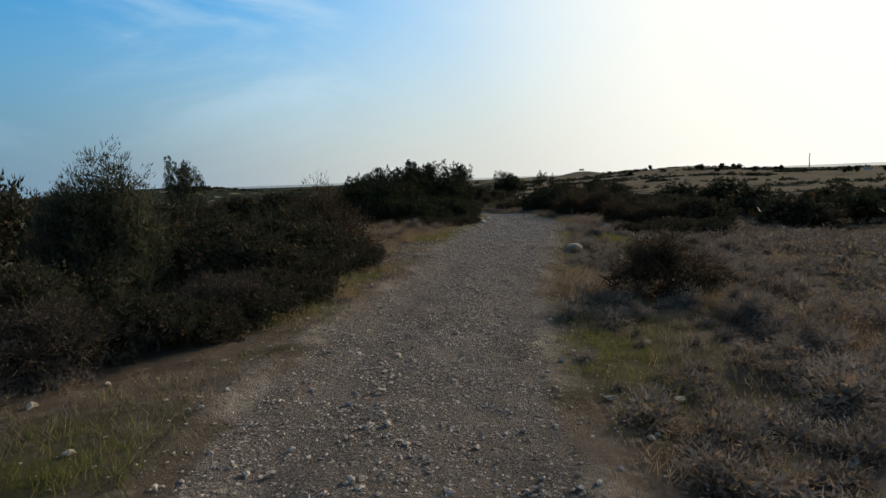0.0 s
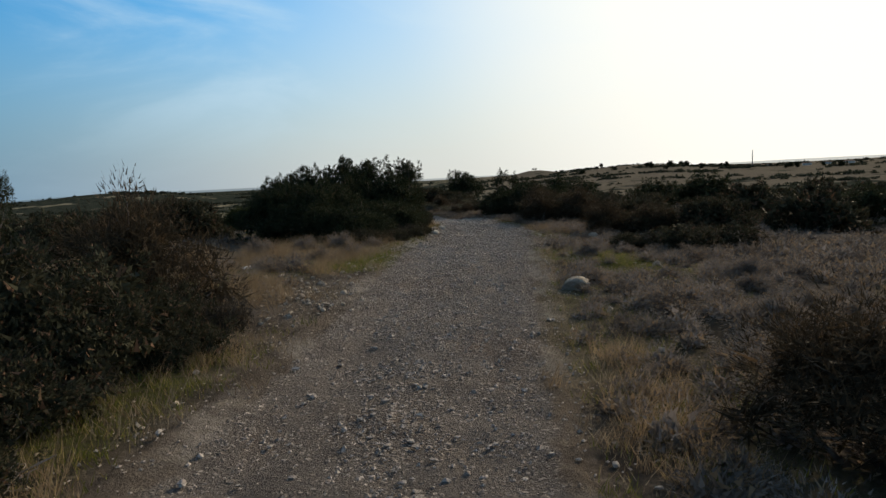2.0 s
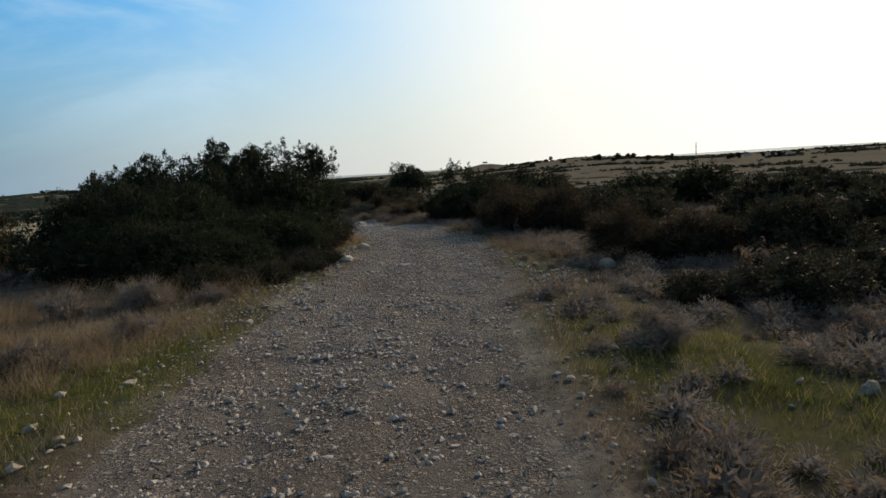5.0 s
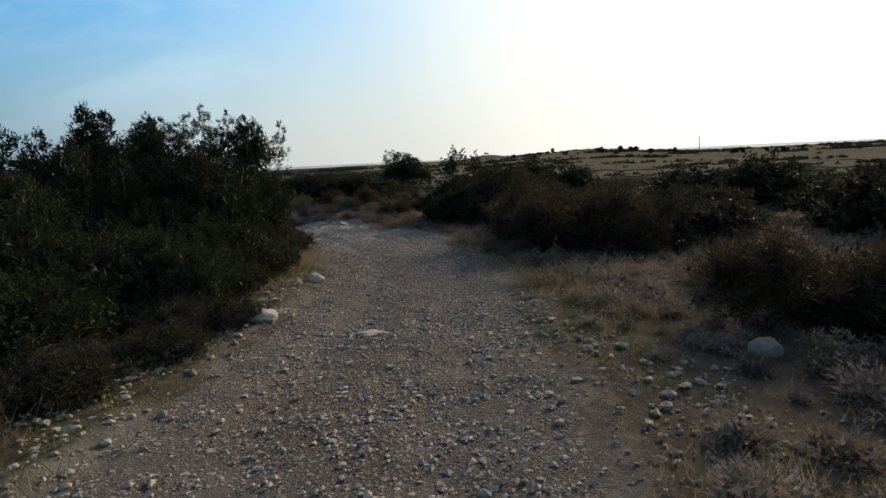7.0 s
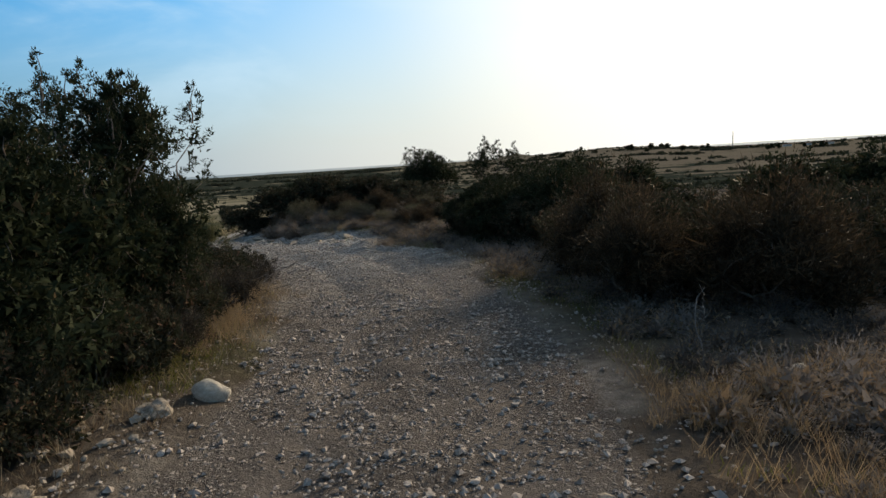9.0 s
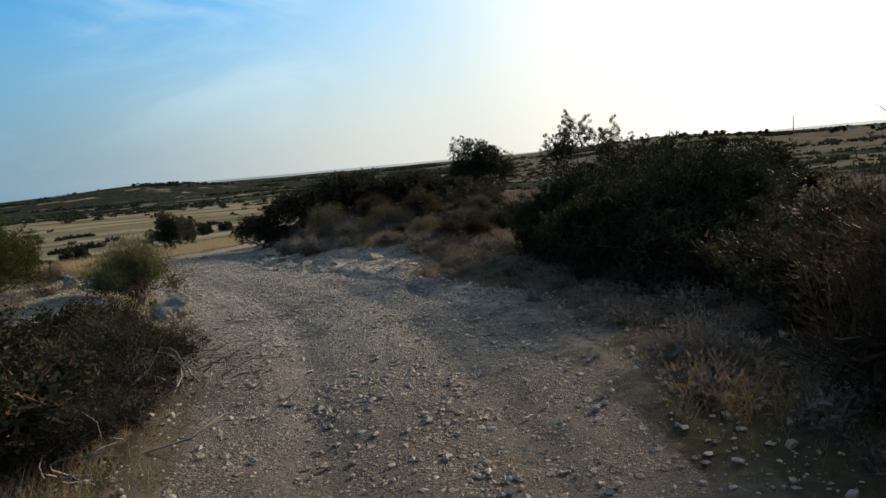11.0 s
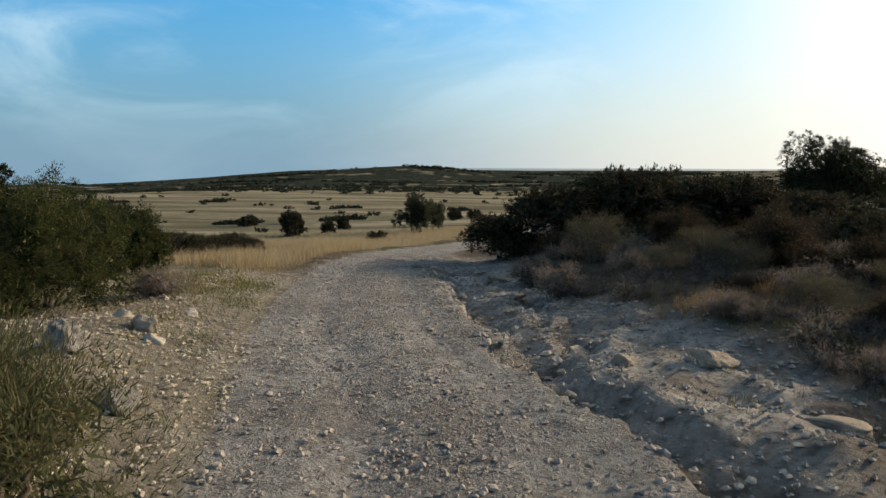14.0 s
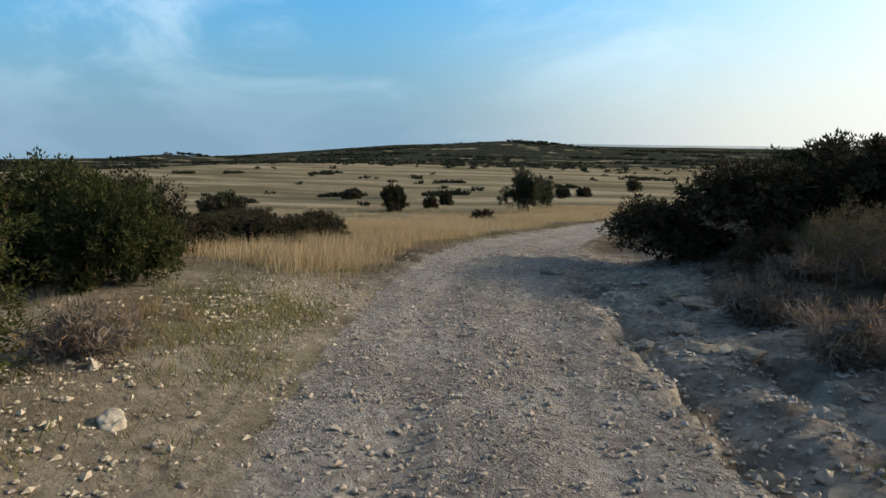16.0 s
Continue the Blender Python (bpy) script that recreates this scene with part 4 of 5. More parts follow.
# the straw fields
PLACES += [
    ("olive", -31, 118, 0, 1.15, 1.05), ("olive", -34.5, 133, 100, 1.0, 1.0), ("olive", -40, 215, 200, 1.0, 0.9), ("lentisk_mid", -15.2, 59.6, 0, 0.8, 0.7), ("lentisk_mid", -17.2, 61.2, 60, 0.85, 0.75), ("lentisk_mid", -13.45, 55.15, 40, 0.682, 0.936),
    ("lentisk_mid", -13.65, 56.45, 130, 0.77, 0.864), ("lentisk_mid", -13.35, 57.75, 220, 0.726, 0.864), ("lentisk_mid", -13.05, 58.95, 310, 0.66, 0.84), ("lentisk_mid", -14.85, 55.85, 80, 0.77, 0.96), ("lentisk_mid", -14.95, 58.05, 170, 0.825, 0.9), ("lentisk_mid", -12.75, 60.15, 20, 0.55, 0.84),
    ("twiggy", -11.9, 57.6, 60, 0.8, 0.9), ("lentisk_mid", -19.6, 63, 120, 0.9, 0.8), ("lentisk_mid", -22.5, 66.5, 180, 1, 0.8), ("lentisk_mid", -18, 65.5, 240, 0.9, 0.75), ("far_bush", -53, 122, 0, 1.6, 1.3), ("far_bush", -52, 131, 90, 1.0, 1.2),
]
PLACES += [
    ("far_bush", -60, 150, 30, 1.2, 1.3), ("far_bush", -57, 180, 200, 1.6, 0.8), ("far_bush", -53, 182, 100, 1.6, 0.8), ("far_bush", -49, 184, 10, 1.6, 0.8), ("far_bush", -45, 187, 10, 1.6, 0.8), ("far_bush", -25, 95, 40, 0.9, 0.6),
    ("far_bush", -84, 168, 40, 2.0, 0.8), ("far_bush", -90, 160, 140, 1.8, 0.8), ("far_bush", -40, 80, 140, 1.5, 0.9), ("far_bush", -46, 84, 240, 1.3, 0.9),
]
rng = np.random.default_rng(77)
for k in range(46):
    # dark bushes all over the slope to the right
    far, turn = 14 + 75 * rng.uniform() ** 1.1, radians(rng.uniform(14, 78))
    x, y = 4 + far * math.sin(turn), 22 + far * math.cos(turn)
    if wob(x, y, 11, 31) > 0.42:
        PLACES.append(("lentisk_far" if rng.uniform() < 0.65 else "juniper_far", x, y, rng.uniform(0, 360), rng.uniform(0.7, 1.5), rng.uniform(0.65, 1.0)))
for k in range(32):
    # trees along the ridge
    turn = rng.uniform(14, 42)
    far = rng.uniform(900, 1250)
    PLACES.append(("far_tree", 2 + far * math.sin(radians(turn)), 30 + far * math.cos(radians(turn)), rng.uniform(0, 360), rng.uniform(0.8, 2.0), rng.uniform(0.6, 1.1)))
for k in range(24):
    # cushions along the edges
    s = rng.uniform(0, 1)
    y = 4 + 36 * s
    i = int(np.abs(TRACK[:, 1] - y).argmin())
    x = TRACK[i, 0] + TRACK[i, 2] + rng.uniform(0.9, 4.5)
    if math.hypot(x - 3.2, y - 15.8) > 1.1 and math.hypot(x - 5.7, y - 25.6) > 2.0:
        PLACES.append(("cushion", x, y, rng.uniform(0, 360), rng.uniform(0.6, 1.2), rng.uniform(0.8, 1.1)))
rng = np.random.default_rng(78)
for k in range(34):
    # low bushes and tufts on the ground beyond the gully
    y = rng.uniform(45.5, 57.5)
    i = int(np.abs(TRACK[:, 1] - y).argmin())
    side = float(gully_reach(np.array([y]))[0]) + rng.uniform(0.7, 5.5)
    kind = ("twiggy", "cushion", "grey_shrub", "broom", "cushion")[rng.integers(0, 5)]
    PLACES.append((kind, TRACK[i, 0] + WAY[i, 1] * side, TRACK[i, 1] - WAY[i, 0] * side, rng.uniform(0, 360), rng.uniform(0.55, 0.95) * (1.5 if kind == "cushion" else 0.8), rng.uniform(0.7, 1.0)))
plant_all(KINDS, PLACES)


# ---- low growth, too much to count ----


def blades(places, per, tall, width, lean, rng, round_off=0.06):
    """Grass: single tapered blades in tufts."""
    n = len(places)
    base = np.repeat(places, per, 0) + np.stack([*(rng.normal(size=(2, n * per)) * round_off), np.zeros(n * per)], 1)
    h = np.repeat(tall, per)[:, None] * rng.uniform(0.5, 1.2, (n * per, 1))
    turn = rng.uniform(0, 2 * math.pi, n * per)
    tip = base + h * np.stack([np.cos(turn) * lean * rng.uniform(0.2, 1.4, n * per), np.sin(turn) * lean * rng.uniform(0.2, 1.4, n * per), np.ones(n * per)], 1)
    side = np.stack([-np.sin(turn + 1), np.cos(turn + 1), 0 * turn], 1) * width
    co = np.stack([base - side, base + side, tip], 1).reshape(-1, 3)
    return co, np.arange(3 * n * per).reshape(-1, 3)


def stuff(name, label, category, co, faces, material):
    return tagged(new(name, np_mesh(name, co, faces, material)), label, category, kind="stuff")


def scatter(n, x0, x1, y0, y1, rng, chance):
    x, y = rng.uniform(x0, x1, n), rng.uniform(y0, y1, n)
    who, off = near_track(x, y)
    keep = rng.uniform(size=n) < chance(x, y, off, TRACK[who, 2])
    x, y = x[keep], y[keep]
    return np.stack([x, y, height(x, y)], 1)


bm = bmesh.new()
bmesh.ops.create_icosphere(bm, subdivisions=1, radius=0.5)
ICO = np.array([v.co for v in bm.verts])
ICO_FACES = np.array([[v.index for v in f.verts] for f in bm.faces])
bm.free()
OCTA = np.array([(1, 0, 0), (0, 1, 0), (-1, 0, 0), (0, -1, 0), (0, 0, 1), (0, 0, -1)]) * 0.5
OCTA_FACES = np.array([(a, (a + 1) % 4, 4) for a in range(4)] + [((a + 1) % 4, a, 5) for a in range(4)])
rng = np.random.default_rng(5)
# dwarf thorn scrub: grey cushions of fine twigs


def cushions(at, per, length, width, rng, low=0.13, high=0.36):
    """Rounded tufts: broad dense twigs within, a shell of fine ones."""
    n = len(at)
    size = (low + (high - low) * rng.uniform(0, 1, n) ** 1.6) * (0.8 + 0.5 * wob(at[:, 0], at[:, 1], 1.7, 43))
    way = unit(rng.normal(size=(n, per, 3)) * (1, 1, 0.8) + (0, 0, 0.45))
    way[:, :, 2] = np.abs(way[:, :, 2])
    lobes = 0.8 + 0.35 * wob(way[:, :, 0] * 2 + at[:, :1], way[:, :, 1] * 2 + at[:, 1:2], 0.8, 61)
    inner = rng.uniform(size=(n, per)) < 0.4
    far = np.where(inner, rng.uniform(0.15, 0.65, (n, per)), rng.uniform(0.74, 0.98, (n, per)))
    base = at[:, None] + way * (size[:, None] * lobes * far)[:, :, None] * (1, 1, 0.95)
    out = unit(way + rng.normal(size=(n, per, 3)) * np.where(inner, 0.9, 0.3)[:, :, None])
    big = np.repeat(size, per)[:, None]
    broad = np.where(inner, 3.2, 1.0).reshape(-1, 1)
    return leaves(base.reshape(-1, 3), out.reshape(-1, 3), big * length * np.sqrt(broad), big * width * broad, rng)


def scrub_chance(x, y, off, hw):
    right = (1 - 0.75 * ease(off, 7, 15)) * ease(off, hw + 0.25, hw + 1.0) * (0.3 + 0.7 * ease(wob(x, y, 2.6, 41), 0.3, 0.6)) * (1 - (1 - ease(off, gully_reach(y), gully_reach(y) + 1.0)) * ease(y, 38, 42)) * (1 - 0.35 * ease(y, 43, 47) * (1 - ease(off, hw + 6, hw + 9)))
    left = 0.5 * ease(-off, hw + 1.0, hw + 2.3) * ease(wob(x, y, 2.2, 42), 0.4, 0.65) * (1 - ease(y, 42, 47))
    grassy = np.exp(-(((x - 5.2) / 1.2) ** 2 + ((y - 19.5) / 2.6) ** 2))
    bare = np.exp(-(((x - 5.7) / 1.3) ** 2 + ((y - 25.6) / 2.2) ** 2))
    return np.where(off > 0, right * (1 - grassy) * np.clip(1 - 1.1 * bare, 0, 1), left)


at = scatter(26000, -10, 18, -2, 66, rng, scrub_chance)
cell = np.floor(at[:, 0] / 0.37) * 4001 + np.floor(at[:, 1] / 0.37)
at = at[np.sort(np.unique(cell, return_index=True)[1])]
who, off = near_track(at[:, 0], at[:, 1])
close = np.abs(off) < 6.5
co, faces = cushions(at[close], 430, 0.15, 0.040, rng, 0.13, 0.36)
stuff("dwarf_scrub", "low grey-mauve thorny scrub covering the stony slope", "scrub", co, faces, THORN)
more = scatter(4200, 10, 60, 5, 75, rng, lambda x, y, off, hw: 0.8 * ease(off, 8, 12) * ease(wob(x, y, 5, 49), 0.3, 0.6))
co, faces = cushions(np.concatenate([at[~close], more]), 64, 0.22, 0.075, rng, 0.14, 0.42)
stuff("dwarf_scrub", "grey thorny scrub on the slope away from the track", "scrub", co, faces, THORN)

# bleached grass along the edges
at = scatter(60000, -12, 16, -2, 66, rng, lambda x, y, off, hw: (np.exp(-(((np.abs(off) - hw - 0.7) / 0.9) ** 2)) * np.where((off < 0) & (y < 36), 0.22, 0.6) + np.where(off > 0, 0.05, 0.35 + 0.6 * (ease(y, 12, 14) * (1 - ease(y, 25, 28)) + 0.3 * (y < 8)))) * (1 - 0.7 * ((off < 0) & (off > -7) & (y > 40) & (y < 53))) * ease(np.abs(off), hw - 0.1, hw + 0.4) * ease(wob(x, y, 1.6, 44), 0.35, 0.62) * (1 - ease(off, hw - 0.3, hw) * (1 - ease(off, gully_reach(y) - 0.4, gully_reach(y) + 0.5)) * ease(y, 40, 43)) * (1 + 1.2 * ((off > gully_reach(y)) & (off < 8) & (y > 42) & (y < 56))) * (1 - 0.85 * np.exp(-(((x - 5.4) / 1.2) ** 2 + ((y - 25.4) / 2.2) ** 2))))
co, faces = blades(at, 13, rng.uniform(0.06, 0.2, len(at)), 0.0035, 0.7, rng, 0.09)
stuff("dry_grass", "bleached dry grass in tufts along the track", "grass", co, faces, PALE_STRAW)
# golden clumps
spots = [(2.1, 9.7), (2.2, 10.3), (2.3, 11.2), (2.6, 12.2), (4.4, 7.6), (4.9, 8.1), (4.1, 8.3), (4.7, 7.1), (3.9, 9.0), (7.2, 13.4), (8.4, 15.0), (9.6, 17.5), (6.2, 28.3), (5.9, 29.4), (5.6, 30.8), (7.6, 31.4), (10.4, 29.2), (11.6, 31.0), (6.0, 30.6), (6.4, 31.0), (5.9, 37.2), (-2.0, 9.4), (-1.8, 12.2), (0.9, 33.2), (1.5, 33.3), (1.65, 33.9), (1.6, 34.6), (1.2, 35.4), (1.5, 36.0), (2.2, 51.2), (1.2, 52.6), (3.1, 52.2), (-6.2, 49.6), (-5.6, 45.2), (4.16, 49.1), (3.8, 51.4), (4.4, 47.6), (5.4, 51.3), (2.6, 51.0), (1.7, 52.7), (3.5, 52.6), (5.0, 49.6), (0.6, 54.2)]
at = np.array([(x + a, y + b) for x, y in spots for a, b in rng.normal(size=(26, 2)) * 0.26])
at = np.stack([at[:, 0], at[:, 1], height(at[:, 0], at[:, 1])], 1)
co, faces = blades(at, 20, rng.uniform(0.12, 0.34, len(at)), 0.003, 0.6, rng, 0.04)
stuff("golden_grass", "golden dry grass clumps beside the gravel", "grass", co, faces, DULL_STRAW)
# dry weeds on the verge before the junipers
at = scatter(9000, -9, 1, 14, 26, rng, lambda x, y, off, hw: 0.75 * ease(-off, hw + 0.5, hw + 1.4) * ease(wob(x, y, 1.1, 61), 0.42, 0.62))
co, faces = blades(at, 15, rng.uniform(0.14, 0.46, len(at)), 0.0032, 0.75, rng, 0.07)
stuff("dry_weeds", "brownish dry weeds and straw standing on the verge", "weeds", co, faces, DULL_STRAW)
# the straw field on the left of the bend
at = scatter(40000, -75, 2, 49, 140, rng, lambda x, y, off, hw: ease(-off, hw + 0.5, hw + 2.2) * ease(y + 0.35 * x, 49.8, 52.5) * (1 - 0.9 * ease(-off, 7, 26)) * (0.35 + 0.65 * ease(wob(x, y, 5, 45), 0.25, 0.55)))
co, faces = blades(at, 13, rng.uniform(0.3, 0.6, len(at)), 0.007, 0.4, rng, 0.2)
close = scatter(26000, -24, 1, 49, 68, rng, lambda x, y, off, hw: ease(-off, hw + 0.4, hw + 1.6) * ease(y + 0.35 * x, 49.8, 52.0) * (1 - 0.8 * ease(-off, 6, 14)) * (0.5 + 0.5 * ease(wob(x, y, 2.5, 62), 0.25, 0.55)))
near_co, near_faces = blades(close, 12, rng.uniform(0.28, 0.55, len(close)), 0.006, 0.4, rng, 0.2)
co, faces = np.concatenate([co, near_co]), np.concatenate([faces, near_faces + len(co)])
stuff("straw_field", "tall golden straw grass on the open slope", "grass", co, faces, STRAW)
# green grass
at = scatter(60000, -10, 12, -2, 64, rng, lambda x, y, off, hw: np.clip(np.where(off > 0, 0.35, 1.0) * ease(wob(x, y, 3.0, 11), 0.4, 0.65) * np.exp(-(((np.abs(off) - hw - 0.8) / 0.8) ** 2)) + 1.0 * np.exp(-(((x - 5.2) / 1.0) ** 2 + ((y - 19.5) / 2.4) ** 2)) + 0.7 * np.exp(-(((x - 5.4) / 0.6) ** 2 + ((y - 27.3) / 2.0) ** 2)) + 0.7 * np.exp(-(((x - 1.7) / 0.5) ** 2 + ((y - 7.0) / 3.0) ** 2)) + 0.6 * np.exp(-(((x - 3.6) / 1.3) ** 2 + ((y - 49.3) / 1.8) ** 2)) + 0.2 * ((off < -hw) & (off > -hw - 6) & (y > 41) & (y < 53)) * ease(wob(x, y, 0.8, 51), 0.45, 0.65) + 0.28 * ease(wob(x, y, 2.4, 52), 0.42, 0.62) * ((off < -hw) & (off > -9) & (y > 12) & (y < 27)) + 0.3 * ease(wob(x, y, 4.0, 46), 0.6, 0.8) * (np.abs(off) < 9) * np.where(off > 0, 0.3, 1.0), 0, 1) * ease(np.abs(off), hw, hw + 0.4) * (1 - 0.92 * ease(off, hw - 0.3, hw) * (1 - ease(off, gully_reach(y), gully_reach(y) + 0.6)) * ease(y, 40, 43)))
co, faces = blades(at, 14, rng.uniform(0.05, 0.14, len(at)), 0.004, 0.6, rng, 0.08)
stuff("green_grass", "short patchy green grass between dry weeds", "grass", co, faces, GREEN)

# scrub on the far slopes and hills: thickets, hedges and single bushes
n = 330
far, turn = 130 * (1700 / 130) ** rng.uniform(0, 1, n), np.radians(rng.uniform(-66, 62, n))
count = rng.integers(3, 34, n) + (20 * ease(far, 500, 900)).astype(int)
who = np.repeat(np.arange(n), count)
long_, short = rng.uniform(6, 34, n) * (1 + far / 700), rng.uniform(2, 7, n) * (1 + far / 500)
u, v = rng.normal(size=(2, len(who))) * 0.6
tilt = turn[who] * 0.8 + rng.normal(size=n)[who] * 0.25
x = 2 + far[who] * np.sin(turn[who]) + u * long_[who] * np.cos(tilt) + v * short[who] * np.sin(tilt)
y = 30 + far[who] * np.cos(turn[who]) - u * long_[who] * np.sin(tilt) + v * short[who] * np.cos(tilt)
n = 750
far_one, turn_one = 70 * (1500 / 70) ** rng.uniform(0, 1, n), np.radians(rng.uniform(-70, 70, n))
x, y = np.r_[x, 2 + far_one * np.sin(turn_one)], np.r_[y, 30 + far_one * np.cos(turn_one)]
far = np.hypot(x - 2, y - 30)
off = near_track(x, y)[1]
keep = (np.abs(off) > 30) & ((off > 0) | (rng.uniform(size=len(x)) < 0.06 + 0.94 * ease(far, 380, 640)))
x, y, far = x[keep], y[keep], far[keep]
# hedges across the fields
some = np.random.default_rng(91)
far_row, turn_row = some.uniform(95, 360, 14), np.radians(some.uniform(-64, 2, 14))
who = np.repeat(np.arange(14), some.integers(10, 36, 14))
u, v = (some.uniform(-1, 1, len(who)) * (0.5 * np.sqrt(far_row) * some.uniform(0.4, 1.2, 14))[who], some.normal(size=len(who)) * 1.5)
tilt = turn_row[who] + some.normal(size=14)[who] * 0.35
hx, hy = 2 + far_row[who] * np.sin(turn_row[who]) + u * np.cos(tilt) + v * np.sin(tilt), 30 + far_row[who] * np.cos(turn_row[who]) - u * np.sin(tilt) + v * np.cos(tilt)
x, y, far = np.r_[x, hx], np.r_[y, hy], np.r_[far, far_row[who] * 0.3]
at, n, per = np.stack([x, y, height(x, y)], 1), len(x), 22
size = rng.uniform(0.6, 1.5, n) * (1 + far / 420)
way = unit(rng.normal(size=(n, per, 3)) + (0, 0, 0.3))
way[:, :, 2] = np.abs(way[:, :, 2])
base = at[:, None] + way * size[:, None, None] * rng.uniform(0.2, 0.8, (n, per, 1)) * (1.3, 1.3, 0.75)
out = unit(way + rng.normal(size=(n, per, 3)) * 0.9)
co, faces = leaves(base.reshape(-1, 3), out.reshape(-1, 3), np.repeat(size, per)[:, None] * 0.6, np.repeat(size, per)[:, None] * 0.6, rng)
stuff("far_scrub", "dark evergreen scrub in thickets over far slopes", "scrub", co, faces, FAR_SCRUB)

# ---- rocks and stones ----


def rock_mesh(seed, material, rough=0.28, cuts=11, fine=4):
    """A broken limestone block, about one metre across: cut faces, pits and rounded edges."""
    rng = np.random.default_rng(seed)
    bm = bmesh.new()
    bmesh.ops.create_icosphere(bm, subdivisions=fine, radius=0.5)
    planes = [(unit(rng.normal(size=3)), rng.uniform(0.2, 0.38)) for _ in range(cuts)]
    for v in bm.verts:
        p = np.array(v.co)
        for way, off in planes:
            over = p @ way - off
            if over > 0:
                p -= way * over * 0.9
        q = Vector(p) * 3 + Vector((seed * 3.7, 0, 0))
        p += unit(p) * (noise.noise(q) * 0.12 + noise.noise(q * 2.7) * 0.06 + noise.noise(q * 7) * 0.035 + noise.noise(q * 16) * 0.015) * rough / 0.28
        v.co = p
    me = bpy.data.meshes.new("rock")
    bm.to_mesh(me)
    bm.free()
    me.materials.append(material)
    for f in me.polygons:
        f.use_smooth = fine > 3
    return me


def rock(label, x, y, size, seed, material=LIMESTONE, name="rock", turn=0.0, sink=0.3, worn=False):
    z = float(height(np.array([x]), np.array([y]))[0])
    ob = new(name, rock_mesh(seed, material, 0.14, 5) if worn else rock_mesh(seed, material))
    ob.matrix_basis = pose(x, y, z + size[2] * (0.42 - sink), 0, 0, turn) @ Matrix.Diagonal((*size, 1))
    return tagged(ob, label, "rock", "rocks")


rock("grey weathered limestone boulder with pale broken faces", -0.05, 42.0, (0.7, 0.55, 0.52), 33, GREY_ROCK, name="boulder", sink=0.22)
rock("small grey limestone rock beside a boulder", -1.15, 42.2, (0.34, 0.28, 0.26), 2, GREY_ROCK)
rock("pale broken stone at a boulder's foot", 0.05, 41.65, (0.2, 0.18, 0.16), 3)
rock("pale broken stone among dead twigs", -0.5, 41.5, (0.2, 0.16, 0.14), 4)
rock("half-buried rounded pale boulder at the track's edge", 3.2, 16.0, (0.5, 0.42, 0.34), 5, name="boulder", sink=0.3, worn=True)
rock("flat whitish stone under the juniper", 1.55, 28.75, (0.42, 0.32, 0.24), 6, CHALK, worn=True)
rock("pale rounded stone in dry scrub", 6.75, 26.5, (0.34, 0.28, 0.28), 7, worn=True)
rock("whitish broken stone beside the gravel", 2.05, 31.6, (0.34, 0.26, 0.24), 8, CHALK, worn=True)
rock("tan stone beside the gravel edge", 1.75, 31.2, (0.26, 0.22, 0.18), 9)
rock("small pale stone in dry grass", 6.9, 31.3, (0.2, 0.17, 0.15), 10, CHALK)
rock("whitish stone on the stony bank", -4.33, 46.95, (0.27, 0.23, 0.24), 11, CHALK, worn=True)
rock("tan pitted limestone block on the bank", -3.75, 46.75, (0.42, 0.34, 0.34), 12)
rock("whitish stone below a tan block", -3.4, 46.5, (0.24, 0.2, 0.2), 13, CHALK, worn=True)
rock("whitish stone standing on the bank", -4.42, 48.2, (0.22, 0.19, 0.2), 14, CHALK)
rock("small pale stone on the bank", -5.3, 48.6, (0.16, 0.14, 0.14), 15, CHALK)
rock("upright pitted pale limestone boulder on the bank", -3.35, 45.45, (0.5, 0.42, 0.52), 16, GREY_ROCK, name="boulder", sink=0.2)
rock("grey limestone rock low on the bank", -1.95, 44.7, (0.4, 0.34, 0.28), 17, GREY_ROCK)
rock("grey limestone rock in the grass", -2.45, 44.4, (0.38, 0.32, 0.28), 18, GREY_ROCK)
rock("pale rock in shade at the track's side", 2.35, 8.6, (0.18, 0.15, 0.13), 19)
rock("pale stone in mauve scrub", 5.5, 15.7, (0.16, 0.14, 0.1), 20, CHALK)
rock("whitish stone among thorn cushions", 5.75, 18.95, (0.26, 0.2, 0.18), 21)
rock("whitish stone on the grassy edge", -4.3, 4.9, (0.22, 0.2, 0.18), 22, CHALK)
rock("pale slab of rock in the gully", -0.8, 50.7, (0.34, 0.26, 0.26), 23)
rock("pale slab of rock in the gully", -1.6, 53.6, (0.55, 0.4, 0.22), 24)
rock("dark earth clod at the track's edge", -4.95, 57.7, (0.5, 0.4, 0.26), 25, EARTH, name="clod")
rock("pale broken stone above the gully", 1.4, 48.4, (0.3, 0.24, 0.18), 26)

for k in range(9):
    i = int(np.abs(TRACK[:, 1] - (45.5 + 1.35 * k)).argmin())
    side = TRACK[i, 2] + 0.9 + 0.9 * hash2(k, 3, 1)
    rock("low pale bedrock ledge laid bare in the gully", TRACK[i, 0] + WAY[i, 1] * side, TRACK[i, 1] - WAY[i, 0] * side, (0.45 + 0.4 * hash2(k, 4, 2), 0.35 + 0.2 * hash2(k, 5, 3), 0.16 + 0.1 * hash2(k, 6, 4)), 60 + k, LIMESTONE, turn=50.0 * k, sink=0.25)

rock("whitish rounded rock under the bush", 0.75, 29.2, (0.34, 0.3, 0.26), 27, CHALK, worn=True)
rock("tan stone at the foot of a bush", 1.35, 30.1, (0.22, 0.2, 0.16), 28)

rock("flat whitish bedrock patch worn flush with the track", 2.83, 28.05, (0.55, 0.36, 0.1), 31, PEBBLE, sink=0.36)

